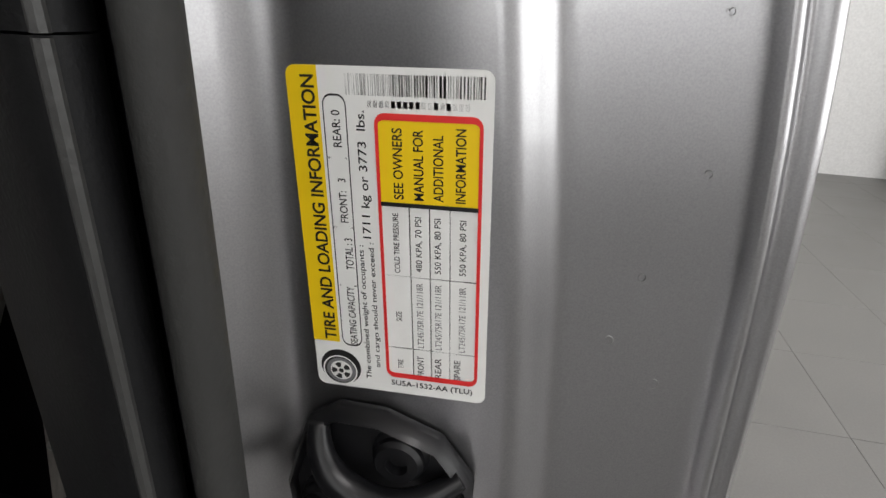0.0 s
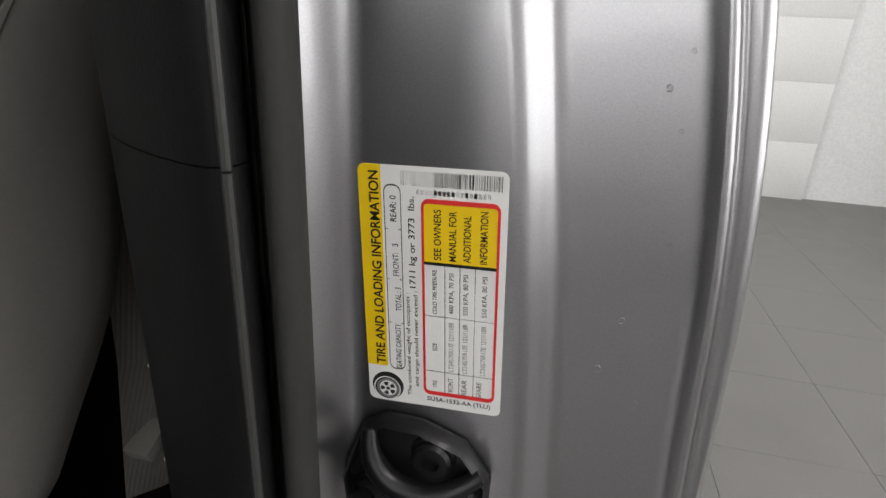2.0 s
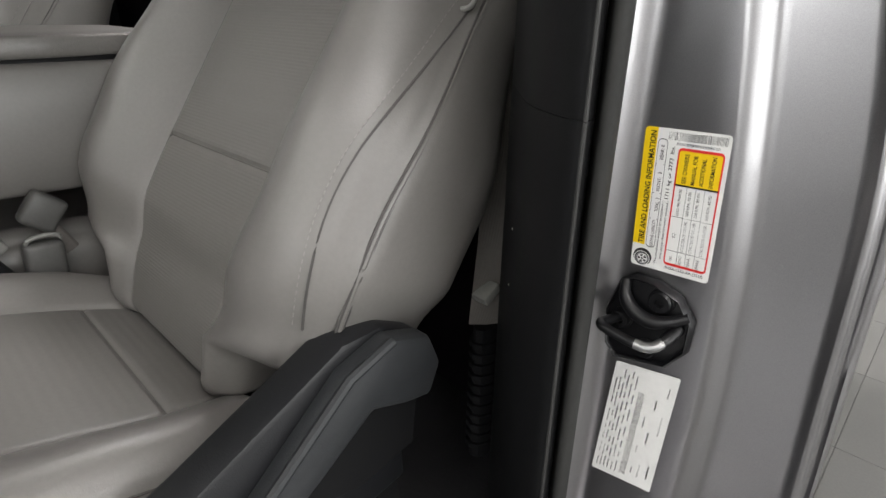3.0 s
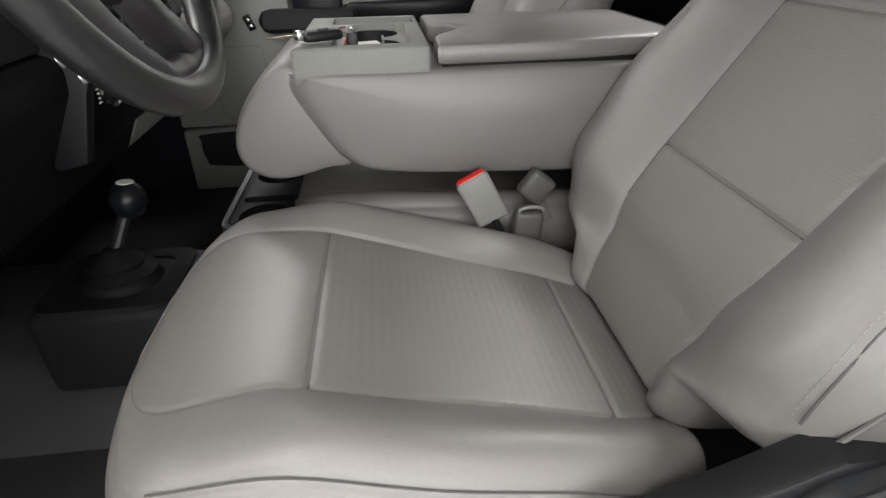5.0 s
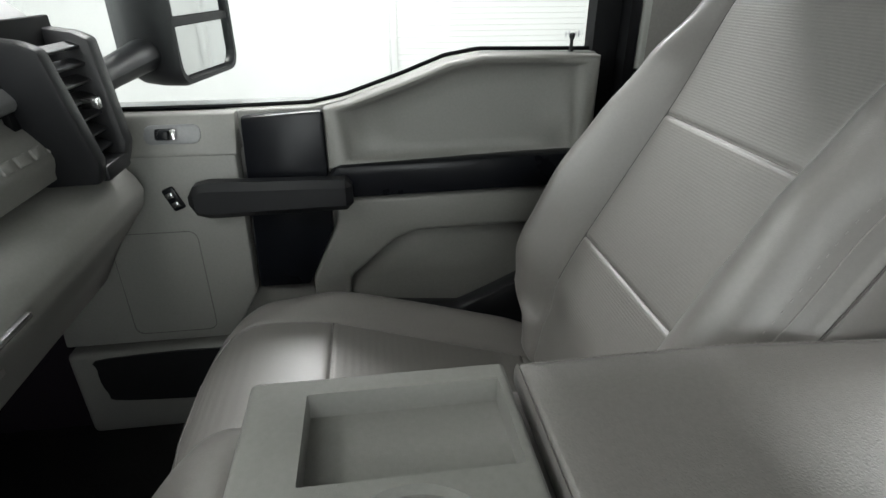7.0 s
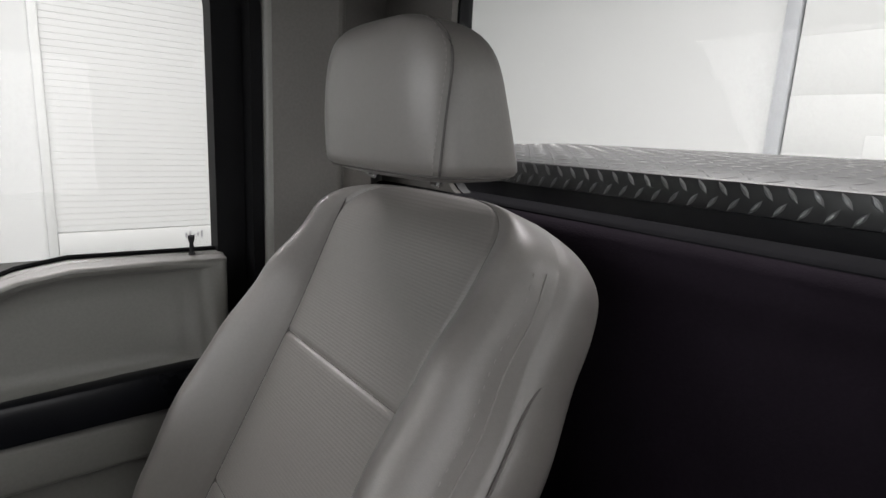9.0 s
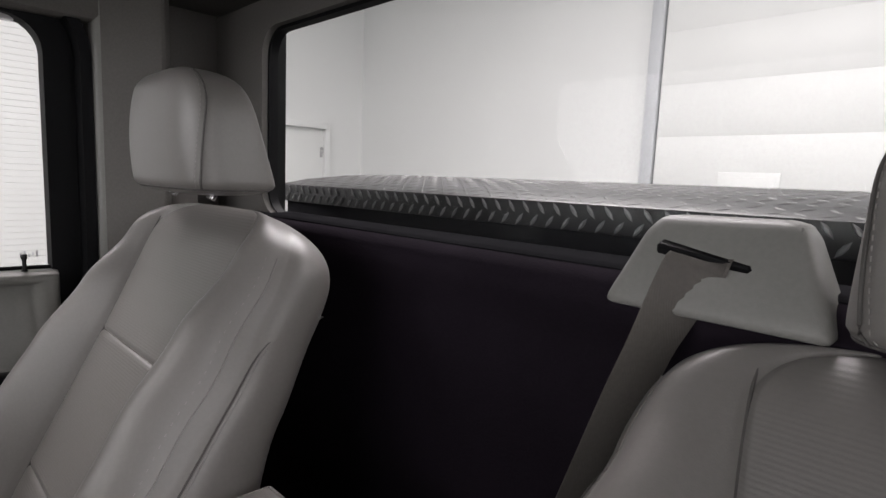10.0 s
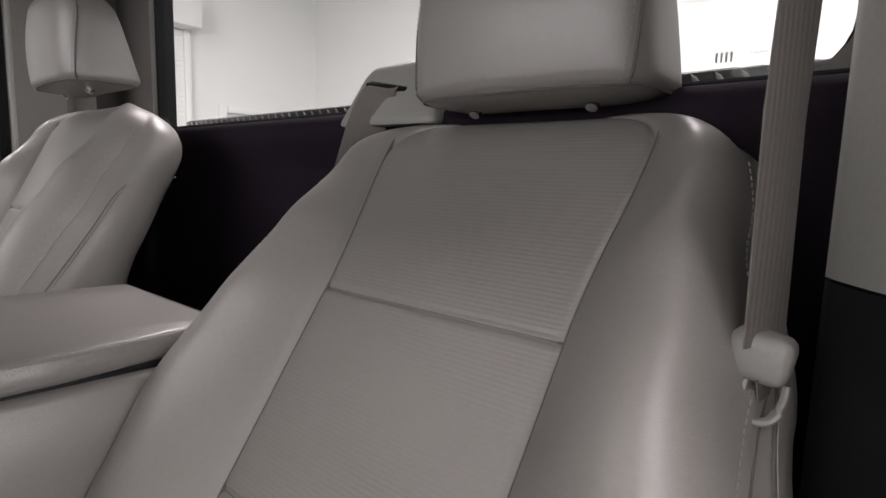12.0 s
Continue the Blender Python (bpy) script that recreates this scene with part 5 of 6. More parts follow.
part("lower_panel", prism([(-0.05, 0.90), (-0.05, 1.35), (0.43, 1.345), (0.47, 0.90)], "x", DX + 0.014, DX + 0.03, 0.004), GREY, pdoor)
part("trim_strip", prism([(-0.045, 1.352), (-0.045, 1.416), (0.42, 1.406), (0.435, 1.39), (0.435, 1.345)], "x", DX - 0.028, DX + 0.01, 0.008), BLACK_SHEEN, pdoor, "black door trim strip")
part("trim_column", prism([(0.438, 1.28), (0.438, 1.502), (0.575, 1.495), (0.588, 1.165), (0.492, 1.165)], "x", DX - 0.012, DX + 0.01, 0.006), BLACK_SHEEN, pdoor, "black vertical trim")
part("pull_handle", prism([(0.395, 1.340), (0.395, 1.395), (0.645, 1.400), (0.668, 1.388), (0.668, 1.350), (0.648, 1.336)], "x", DX - 0.075, DX - 0.03, 0.012, 1), BLACK, pdoor, "black faceted pull handle", 20)
part("handle_foot", box((DX - 0.04, 0.40, 1.35), (DX, 0.44, 1.39), 0.006), BLACK, pdoor)
part("switch_panel", prism([(0.592, 1.165), (0.586, 1.440), (0.935, 1.440), (0.96, 1.07), (0.648, 1.07)], "x", DX - 0.03, DX + 0.01, 0.006), GREY, pdoor)
part("switch_sill", prism([(DX - 0.031, 1.436), (DX - 0.031, 1.442), (DX - 0.003, 1.498), (DX + 0.002, 1.501), (DX + 0.03, 1.501), (DX + 0.03, 1.436)], "y", 0.584, 0.936, 0.003), GREY, pdoor, "sloping grey sill with the window switch")


def on_sill(bm):
    """Leans a flat piece back onto the sloping sill."""
    for v in bm.verts:
        v.co.x += (v.co.z - 1.442) * 0.5
    return bm



part("recess_frame", prism([(-0.045, 1.343), (0.430, 1.340), (0.430, 1.290), (0.485, 1.180), (0.485, 0.95), (0.43, 0.95), (0.412, 1.175), (0.322, 1.253), (0.280, 1.268), (-0.045, 1.272)], "x", DX - 0.014, DX + 0.02, 0.009, 3), GREY, pdoor, "", 40)
sw = part("window_switch", on_sill(prism(round_rect(0.640, 0.730, 1.457, 1.486, 0.012), "x", DX - 0.034, DX - 0.028, 0.002)), SWITCH_GREY, pdoor, "smooth grey window switch bezel")
part("switch_well", on_sill(prism(round_rect(0.678, 0.712, 1.464, 1.481, 0.004), "x", DX - 0.0355, DX - 0.030)), BLACK_SHEEN, sw, "black switch well")
part("toggle", on_sill(box((DX - 0.044, 0.688, 1.466), (DX - 0.034, 0.706, 1.480), 0.003)), BLACK_SHEEN, sw)
part("toggle_tip", on_sill(box((DX - 0.046, 0.676, 1.466), (DX - 0.034, 0.687, 1.481), 0.003)), STEEL, sw)
lk = part("lock_switch", box((DX - 0.036, 0.69, 1.342), (DX - 0.028, 0.712, 1.385), 0.004, 2, Matrix.Rotation(radians(-22), 3, "X")), BLACK_SHEEN, pdoor, "black lock switch")
for dy, z in ((-0.005, 1.350), (0.002, 1.366)):
    part("toggle", box((DX - 0.042, 0.696 + dy, z), (DX - 0.034, 0.708 + dy, z + 0.011), 0.002, 2, Matrix.Rotation(radians(-22), 3, "X")), STEEL, lk)
part("pocket_panel", box((DX - 0.05, 0.30, 0.87), (DX + 0.02, 0.955, 1.066), 0.012, 3), GREY, pdoor)
part("map_pocket", prism(smooth_poly([(0.60, 1.050), (0.88, 1.055), (0.905, 1.03), (0.90, 0.975), (0.865, 0.952), (0.60, 0.952)], 4), "x", DX - 0.0535, DX - 0.02), BLACK, pdoor, "dark map pocket opening")
pin = part("lock_pin", lathe([(0.006, 0), (0.0035, 0.003), (0.003, 0.018), (0.005, 0.024), (0.005, 0.030), (0.001, 0.031)], (DX + 0.02, -0.004, 1.586), (0, 0, 1), 12), BLACK, pdoor, "black lock pin")
wnd = tagged(new("window_3"), "clear passenger door window", "window", kind="structure")
part("pane", prism([(-0.06, 1.56), (0.22, 1.57), (0.46, 1.49), (0.95, 1.49), (1.28, 1.55), (0.64, 2.05), (-0.06, 2.05)], "x", DX + 0.055, DX + 0.059), GLASS, wnd).visible_shadow = False


def door_opening(off, foot):
    """The outline of the door's window, widened by off, down to a foot height."""
    arc = [(0.009 - (0.055 + off) * math.sin(radians(15 * k)), 1.970 + (0.055 + off) * math.cos(radians(15 * k))) for k in range(7)]
    return [(1.22 + off, foot), (1.22 + off, 1.56 + 0.5 * off), (0.62 + 0.5 * off, 2.025 + off)] + arc + [(-0.046 - off, foot)]


part("window_frame", frame_ring(door_opening(0.0, 1.50), door_opening(0.046, 1.45), "x", DX + 0.026, DX + 0.066), RUBBER, wnd, "black window frame")
part("window_frame", frame_ring(door_opening(0.048, 0.90), door_opening(0.066, 0.88), "x", DX - 0.008, DX + 0.05), RUBBER, wnd, "black body seal")
part("pillar_strip", prism(smooth_poly([(DX - 0.010, -0.114), (DX - 0.020, -0.122), (DX - 0.026, -0.150), (DX - 0.024, -0.176), (DX + 0.01, -0.182), (DX + 0.028, -0.15), (DX + 0.02, -0.116)], 4), "z", 1.559, 2.094), GREY, wnd, "grey pillar strip", 60)
part("panel_line", frame_ring(round_rect(0.677, 0.825, 1.092, 1.300, 0.016), round_rect(0.676, 0.826, 1.091, 1.301, 0.017), "x", DX - 0.0308, DX - 0.029), SEAM, pdoor)
for k in range(5):
    part("print_mark", box((DX + 0.0535, -0.030 + 0.006 * k, 1.606 + 0.003 * (k % 2)), (DX + 0.0545, -0.0272 + 0.006 * k, 1.618 - 0.003 * (k % 3))), RAIL, wnd, "small pale print in the corner")
# outside mirror
mirror = thing("door_mirror", (1.19, 0.76, 1.5), "black tow mirror on the passenger door", "car mirror")
MM = Matrix.Translation((1.19, 0.755, 1.685)) @ Matrix.Rotation(radians(-11), 4, "Z")


def mirror_ring(f, y, hx=0.145, hz=0.185):
    return [MM @ Vector((p * f, y, q * (1 - (1 - f) * hx / hz))) for p, q in round_rect(-hx, hx, -hz, hz, 0.04)]


part("housing", loft([mirror_ring(0.6, 0.10), mirror_ring(0.85, 0.08), mirror_ring(0.97, 0.04), mirror_ring(1.0, 0.0), mirror_ring(1.0, -0.045), mirror_ring(0.97, -0.055), mirror_ring(0.91, -0.055), mirror_ring(0.89, -0.040)]), BLACK, mirror, "", 40)
for z0, z1 in ((-0.165, -0.070), (-0.050, 0.165)):
    part("mirror_glass", loft([[MM @ Vector((p, y, q)) for p, q in round_rect(-0.127, 0.127, z0, z1, 0.02)] for y in (-0.040, -0.044)]), MIRROR, mirror, "mirror glass")
part("divider", loft([[MM @ Vector((p, y, q)) for p, q in round_rect(-0.128, 0.128, -0.068, -0.052, 0.004)] for y in (-0.040, -0.050)]), BLACK, mirror)
part("arm", tube([(0.85, 0.86, 1.53), (0.95, 0.83, 1.545), (1.08, 0.79, 1.57)], [0.035, 0.032, 0.04], 12, flat=0.8), BLACK, mirror)
# ---- tool box with a tread plate lid behind the cab ----
tool = thing("truck_tool_box", (0, -0.83, 1.3), "black diamond plate tool box across the truck bed", "tool box")
LID = ((-1.15, 1.787), (-0.95, 1.787), (-0.75, 1.779), (-0.62, 1.765), (-0.55, 1.7517))
part("lid", prism([(-0.55, 1.7095)] + list(LID)[::-1] + [(-1.15, 1.715)], "x", -0.90, 0.90, 0.003), PLATE, tool, "black tread plate lid")
part("body", box((-0.885, -1.10, 0.92), (0.885, -0.556, 1.712), 0.004), LEDGE, tool, "black tool box body")
part("bed_floor", box((-0.85, -2.5, 0.86), (0.85, BY - 0.05, 0.92), 0.01), DARK_STEEL, tool)


def treads(front):
    """Raised diamonds on the lid's front or on its top."""
    bm = bmesh.new()
    pitch = 0.0286

    def bar(c, u, v, n):
        pts = [c + u * 0.0125, c + v * 0.0032 + u * 0.004, c + v * 0.0032 - u * 0.004, c - u * 0.0125, c - v * 0.0032 - u * 0.004, c - v * 0.0032 + u * 0.004]
        low = [bm.verts.new(p) for p in pts]
        high = [bm.verts.new(c + (p - c) * 0.55 + n * (0.0026 if front else 0.0013)) for p in pts]
        bm.faces.new(high)
        for k in range(6):
            bm.faces.new((low[k], low[(k + 1) % 6], high[(k + 1) % 6], high[k]))
    for i in range(-31, 32):
        for j in range(0 if front else 20):
            tilt = 1 if (i + j) % 2 else -1
            y = -0.565 - j * pitch
            z, fall = next((p[1] + (q[1] - p[1]) * (y - p[0]) / (q[0] - p[0]), (q[1] - p[1]) / (q[0] - p[0])) for p, q in zip(LID, LID[1:]) if p[0] <= y <= q[0])
            u = Vector((1, tilt, tilt * fall)).normalized()
            n = Vector((0, -fall, 1)).normalized()
            bar(Vector((i * pitch, y, z)), u, n.cross(u), n)
        for z, tilt in ((1.7405, 1), (1.7205, -1)) if front else ():
            u = Vector((0.75, 0, tilt)).normalized()
            bar(Vector((i * pitch + (0.012 if tilt < 0 else 0), -0.55, z)), u, Vector((-u.z, 0, u.x)), Vector((0, 1, 0)))
    return bm


# front treads: worn metal, with their glints put into the paler colour
tagged(part("tread", treads(True), WORN_GLINT_PLATE, tool), kind="stuff")
tagged(part("tread", treads(False), TOP_PLATE, tool), kind="stuff")
for x0, x1, z0, z1 in ((-0.600, -0.583, 1.722, 1.736), (-0.629, -0.612, 1.728, 1.732), (-0.650, -0.634, 1.723, 1.733), (-0.712, -0.690, 1.722, 1.737)):
    for k in range(4):
        w = (x1 - x0) / 4
        part("print_bar", box((x0 + w * k + 0.0012, BY - 0.0106, z0 + 0.002), (x0 + w * (k + 1) - 0.0012, BY - 0.010, z1 - 0.003)), FAINT_PRINT, rear)

# ---- centre belt outlet on the ledge ----
outlet = thing("belt_outlet", (-0.25, -0.36, 1.68), "grey plastic seat belt outlet on the back ledge", "seat belt")
cover = prism([(-0.136, 1.674), (-0.142, 1.692), (-0.160, 1.742), (-0.172, 1.755), (-0.274, 1.757), (-0.285, 1.750), (-0.308, 1.690), (-0.313, 1.672)], "y", BY + 0.004, -0.314, 0.009, 3)
for v in cover.verts:
    if v.co.y > -0.33:
        v.co.y += (1.757 - v.co.z) * 0.42
part("cover", cover, GREY, outlet, "", 40)
part("slot", box((-0.252, -0.309, 1.7175), (-0.176, -0.296, 1.7275), 0.002, 1, Matrix.Rotation(radians(-9), 3, "Y") @ Matrix.Rotation(radians(-22), 3, "X")), RUBBER, outlet, "dark belt slot")
path = smooth_poly([(-0.214, -0.304, 1.722), (-0.211, -0.291, 1.714), (-0.197, -0.280, 1.672), (-0.176, -0.275, 1.612), (-0.150, -0.272, 1.53), (-0.118, -0.262, 1.42)], 5, False)
belt_c = thing("centre_seat_belt", (-0.2, -0.28, 1.6), "grey webbing of the centre seat belt", "seat belt")
part("webbing", ribbon(path, 0.048, 0.0016, ((1.0, 0.1, -0.15), (0.55, 0.82, 0.1))), WEB, belt_c)

# ---- driver's belt ----
dbelt = thing("driver_seat_belt", (-0.70, -0.13, 1.5), "grey driver seat belt hanging along the door pillar", "seat belt")
part("webbing", ribbon([(-0.700, -0.190, 2.05), (-0.683, -0.168, 1.80), (-0.680, -0.162, 1.65), (-0.682, -0.160, 1.52)], 0.046, 0.0016, (0.28, 0.96, 0)), WEB, dbelt, "grey belt webbing")
part("webbing", ribbon([(-0.683, -0.162, 1.512), (-0.688, -0.200, 1.45), (-0.692, -0.202, 1.35), (-0.698, -0.190, 1.25), (-0.708, -0.168, 1.165)], 0.040, 0.0016, ((0.06, 0.99, 0.0), (0.5, 0.85, 0.1))), WEB, dbelt)
part("latch_tongue", box((-0.698, -0.172, 1.499), (-0.664, -0.144, 1.528), 0.008, 3, Matrix.Rotation(radians(-8), 3, "Y")), GREY, dbelt, "grey latch plate")
part("loop", tube(smooth_poly([(-0.676, -0.150, 1.500), (-0.675, -0.146, 1.486), (-0.680, -0.146, 1.478), (-0.690, -0.148, 1.479), (-0.695, -0.152, 1.490), (-0.696, -0.154, 1.500)], 4, False), 0.004, 8, flat=0.6), GREY, dbelt)
part("belt_stop", box((-0.714, -0.184, 1.196), (-0.694, -0.158, 1.208), 0.003, 2, Matrix.Rotation(radians(-28), 3, "X")), GREY, dbelt, "pale latch stop clip")
sleeve = part("sleeve", tube([(-0.709, -0.168, 1.165), (-0.716, -0.160, 1.00)], 0.017, 10, flat=0.7), RUBBER, dbelt, "ribbed black sleeve")
for k in range(11):
    part("rib", tube([(-0.7097 - 0.0005 * k, -0.167 + 0.0006 * k, 1.150 - 0.013 * k), (-0.7099 - 0.0005 * k, -0.1668 + 0.0006 * k, 1.144 - 0.013 * k)], 0.021, 10, flat=0.75), RUBBER, sleeve)

# ---- striker on the jamb ----
strike = thing("door_striker", (-0.90, -0.1, 1.275), "black steel door striker bolted to the jamb", "door striker")
plate = [(-0.872, 1.284), (-0.8795, 1.309), (-0.889, 1.3155), (-0.904, 1.3155), (-0.922, 1.309), (-0.9325, 1.295), (-0.9325, 1.272), (-0.921, 1.255), (-0.883, 1.246), (-0.875, 1.255)]
part("base_plate", prism(plate, "y", -0.1055, -0.1005, 0.0015), DARK_STEEL, strike)
cx, cz = -0.902, 1.283
part("plate_rim", loft([[(cx + (x - cx) * f, y, cz + (z - cz) * f) for x, z in plate] for f, y in ((0.90, -0.1008), (0.91, -0.0975), (0.94, -0.0965), (0.985, -0.0985), (1.0, -0.1030))], caps=False), DARK_STEEL, strike, "raised rim of the plate", 50)
ridge = smooth_poly([(-0.8845, -0.0985, 1.3110), (-0.8860, -0.0950, 1.3035), (-0.8905, -0.0925, 1.2965), (-0.8985, -0.0915, 1.2915), (-0.9090, -0.0915, 1.2900), (-0.9200, -0.0940, 1.2935), (-0.9290, -0.0985, 1.2985)], 5, False)
part("ramp", tube(ridge, [0.0030 + 0.0022 * math.sin(math.pi * k / (len(ridge) - 1)) for k in range(len(ridge))], 10), DARK_STEEL, strike, "curved pressed ridge", 80)
bar = smooth_poly([(-0.8845, -0.100, 1.2810), (-0.8820, -0.090, 1.2815), (-0.8795, -0.080, 1.2820), (-0.8830, -0.0765, 1.2815), (-0.8930, -0.0760, 1.2800), (-0.9060, -0.0765, 1.2785), (-0.9160, -0.0785, 1.2790), (-0.9215, -0.0860, 1.2830), (-0.9245, -0.0990, 1.2880)], 5, False)
cut = int(len(bar) * 0.62)
part("loop", tube(bar[:cut + 1], 0.0036, 10), DARK_STEEL, strike, "black striker bar", 80)
part("worn_end", tube(bar[cut:-6], 0.0037, 10), WORN_STEEL, strike, "bare scuffed end of the striker bar", 80)
part("loop_foot", tube(bar[-7:], 0.0042, 10), DARK_STEEL, strike, "", 80)
for x, z, r in ((-0.910, 1.3030, 0.0078), (-0.8850, 1.2800, 0.0068), (-0.9060, 1.2640, 0.0062)):
    bolt = part("bolt", lathe([(r * 1.15, 0), (r * 1.15, 0.0015), (r, 0.0025), (r, 0.0045), (r * 0.85, 0.006), (r * 0.45, 0.0062), (r * 0.4, 0.003), (0.001, 0.003)], (x, -0.1005, z), (0, 1, 0), 24), DARK_STEEL, strike)


# ---- labels ----
def text_mesh(words, name="print", bold=0.0):
    data = bpy.data.curves.new("print", "FONT")
    data.body, data.align_x, data.align_y = words, "LEFT", "BOTTOM"
    data.offset = bold
    ob = bpy.data.objects.new("print", data)
    scene.collection.objects.link(ob)
    dg = bpy.context.evaluated_depsgraph_get()
    dg.update()
    me = bpy.data.meshes.new_from_object(ob.evaluated_get(dg))
    me.name = name
    bpy.data.objects.remove(ob)
    return me


class Sheet:
    """A flat label with its own axes: across and up run from 0 to 1."""

    def __init__(self, parent, tl, tr, br, bl, out=(0, 1, 0)):
        self.parent, self.c, self.out = parent, [Vector(p) for p in (tl, tr, br, bl)], Vector(out)

    def at(self, a, b, lift=0.0):
        tl, tr, br, bl = self.c
        return bl * (1 - a) * (1 - b) + br * a * (1 - b) + tr * a * b + tl * (1 - a) * b + self.out * lift

    def patch(self, name, a0, b0, a1, b1, mat, lift=0.0002, label=""):
        bm = bmesh.new()
        low = [bm.verts.new(self.at(a, b, lift - 0.0001)) for a, b in ((a0, b0), (a1, b0), (a1, b1), (a0, b1))]
        top = [bm.verts.new(self.at(a, b, lift)) for a, b in ((a0, b0), (a1, b0), (a1, b1), (a0, b1))]
        bm.faces.new(top)
        bm.faces.new(low[::-1])
        for k in range(4):
            bm.faces.new((low[k], low[(k + 1) % 4], top[(k + 1) % 4], top[k]))
        return part(name, bm, mat, self.parent, label)

    def rounded(self, name, a0, b0, a1, b1, ra, rb, mat, lift=0.0002, label="", corners=(1, 1, 1, 1)):
        pts = []
        for on, ca, cb, sa, sb, d0 in ((corners[0], a1, b1, -1, -1, 0), (corners[1], a0, b1, 1, -1, 90), (corners[2], a0, b0, 1, 1, 180), (corners[3], a1, b0, -1, 1, 270)):
            if not on:
                pts.append((ca, cb))
                continue
            for q in range(6):
                g = radians(d0 + 18 * q)
                pts.append((ca + sa * ra + ra * math.cos(g), cb + sb * rb + rb * math.sin(g)))
        bm = bmesh.new()
        low = [bm.verts.new(self.at(a, b, lift - 0.0001)) for a, b in pts]
        top = [bm.verts.new(self.at(a, b, lift)) for a, b in pts]
        bm.faces.new(top)
        bm.faces.new(low[::-1])
        n = len(pts)
        for k in range(n):
            bm.faces.new((low[k], low[(k + 1) % n], top[(k + 1) % n], top[k]))
        return part(name, bm, mat, self.parent, label)

    def outline(self, name, a0, b0, a1, b1, width, round_a, round_b, mat, lift=0.0003):
        def ring(k):
            ra, rb = round_a - k, round_b - k
            pts = []
            for ca, cb, d0 in ((a1 - round_a, b1 - round_b, 0), (a0 + round_a, b1 - round_b, 90), (a0 + round_a, b0 + round_b, 180), (a1 - round_a, b0 + round_b, 270)):
                for q in range(6):
                    g = radians(d0 + 18 * q)
                    pts.append((ca + ra * math.cos(g), cb + rb * math.sin(g)))
            return pts
        bm = bmesh.new()
        o = [bm.verts.new(self.at(a, b, lift)) for a, b in ring(0)]
        i = [bm.verts.new(self.at(a, b, lift)) for a, b in ring(width)]
        n = len(o)
        for k in range(n):
            bm.faces.new((o[k], o[(k + 1) % n], i[(k + 1) % n], i[k]))
        return part(name, bm, mat, self.parent)

    def letters(self, words, a0, b0, a1, b1, mat=None, upright=True, lift=0.0004, bold=0.0):
        """Words fitted into a box; upright words run from the sheet's foot to its head."""
        me = text_mesh(words, bold=bold)
        co = np.empty(len(me.vertices) * 3)
        me.vertices.foreach_get("co", co)
        co = co.reshape(-1, 3)
        lo, hi = co.min(0), co.max(0)
        for v, p in zip(me.vertices, co):
            u, w = (p[0] - lo[0]) / (hi[0] - lo[0]), (p[1] - lo[1]) / (hi[1] - lo[1])
            a, b = (a1 + (a0 - a1) * w, b0 + (b1 - b0) * u) if upright else (a0 + (a1 - a0) * u, b0 + (b1 - b0) * w)
            v.co = self.at(a, b, lift)
        me.materials.append(mat or INK)
        ob = new("print", me)
        ob.parent = self.parent
        ob.matrix_parent_inverse = self.parent.matrix_basis.inverted()
        return ob


LY = -0.1055
label1 = thing("tyre_label", (-0.905, LY, 1.365), "white, yellow and red tyre loading label on the silver jamb", "label")
sheet = Sheet(label1, (-0.8775, LY, 1.4132), (-0.9289, LY, 1.4150), (-0.9334, LY, 1.3222), (-0.8820, LY, 1.3198))
sheet.rounded("paper", 0, 0, 1, 1, 0.05, 0.027, WHITE_LABEL, 0.0002, "white label paper")
sheet.rounded("yellow_stripe", 0.0, 0.168, 0.157, 1.0, 0.05, 0.027, YELLOW, 0.0004, "", (0, 1, 0, 0))
sheet.letters("TIRE AND LOADING INFORMATION", 0.072, 0.178, 0.142, 0.976, lift=0.0006, bold=0.020)
sheet.outline("row_frame", 0.172, 0.158, 0.292, 0.930, 0.0055, 0.045, 0.03, INK)
sheet.letters("SEATING CAPACITY", 0.224, 0.165, 0.266, 0.368, bold=0.006)
sheet.letters("TOTAL : 3", 0.232, 0.425, 0.276, 0.525, bold=0.008)
sheet.letters("FRONT:   3", 0.222, 0.573, 0.264, 0.703, bold=0.008)
sheet.letters("REAR: 0", 0.214, 0.790, 0.258, 0.888, bold=0.008)
for b in (0.368, 0.555, 0.757):
    sheet.patch("tick", 0.172, b, 0.196, b + 0.005, INK)
    sheet.patch("tick", 0.268, b, 0.292, b + 0.005, INK)
sheet.letters("The combined weight of occupants :", 0.306, 0.043, 0.345, 0.507, bold=0.006)
sheet.letters("and cargo should never exceed :", 0.364, 0.090, 0.402, 0.517, bold=0.006)
sheet.letters("1711 kg or 3773  lbs.", 0.338, 0.530, 0.396, 0.890, bold=0.010)
rb = random.Random(5)
a = 0.292
while a < 0.955:
    w = rb.choice((0.004, 0.004, 0.008, 0.013))
    sheet.patch("code_bar", a, 0.928, min(a + w, 0.965), 0.982, INK)
    a += w + rb.choice((0.004, 0.006, 0.009))
for k in range(17):
    sheet.patch("number_bar", 0.397 + 0.0294 * k, 0.898, 0.418 + 0.0294 * k, 0.916, INK)
sheet.rounded("yellow_field", 0.442, 0.642, 0.942, 0.878, 0.035, 0.02, YELLOW, 0.0004, "", (1, 1, 0, 0))
sheet.outline("red_frame", 0.430, 0.062, 0.955, 0.886, 0.018, 0.05, 0.03, RED, 0.0006)
sheet.patch("rule", 0.446, 0.633, 0.940, 0.645, INK, 0.0007)
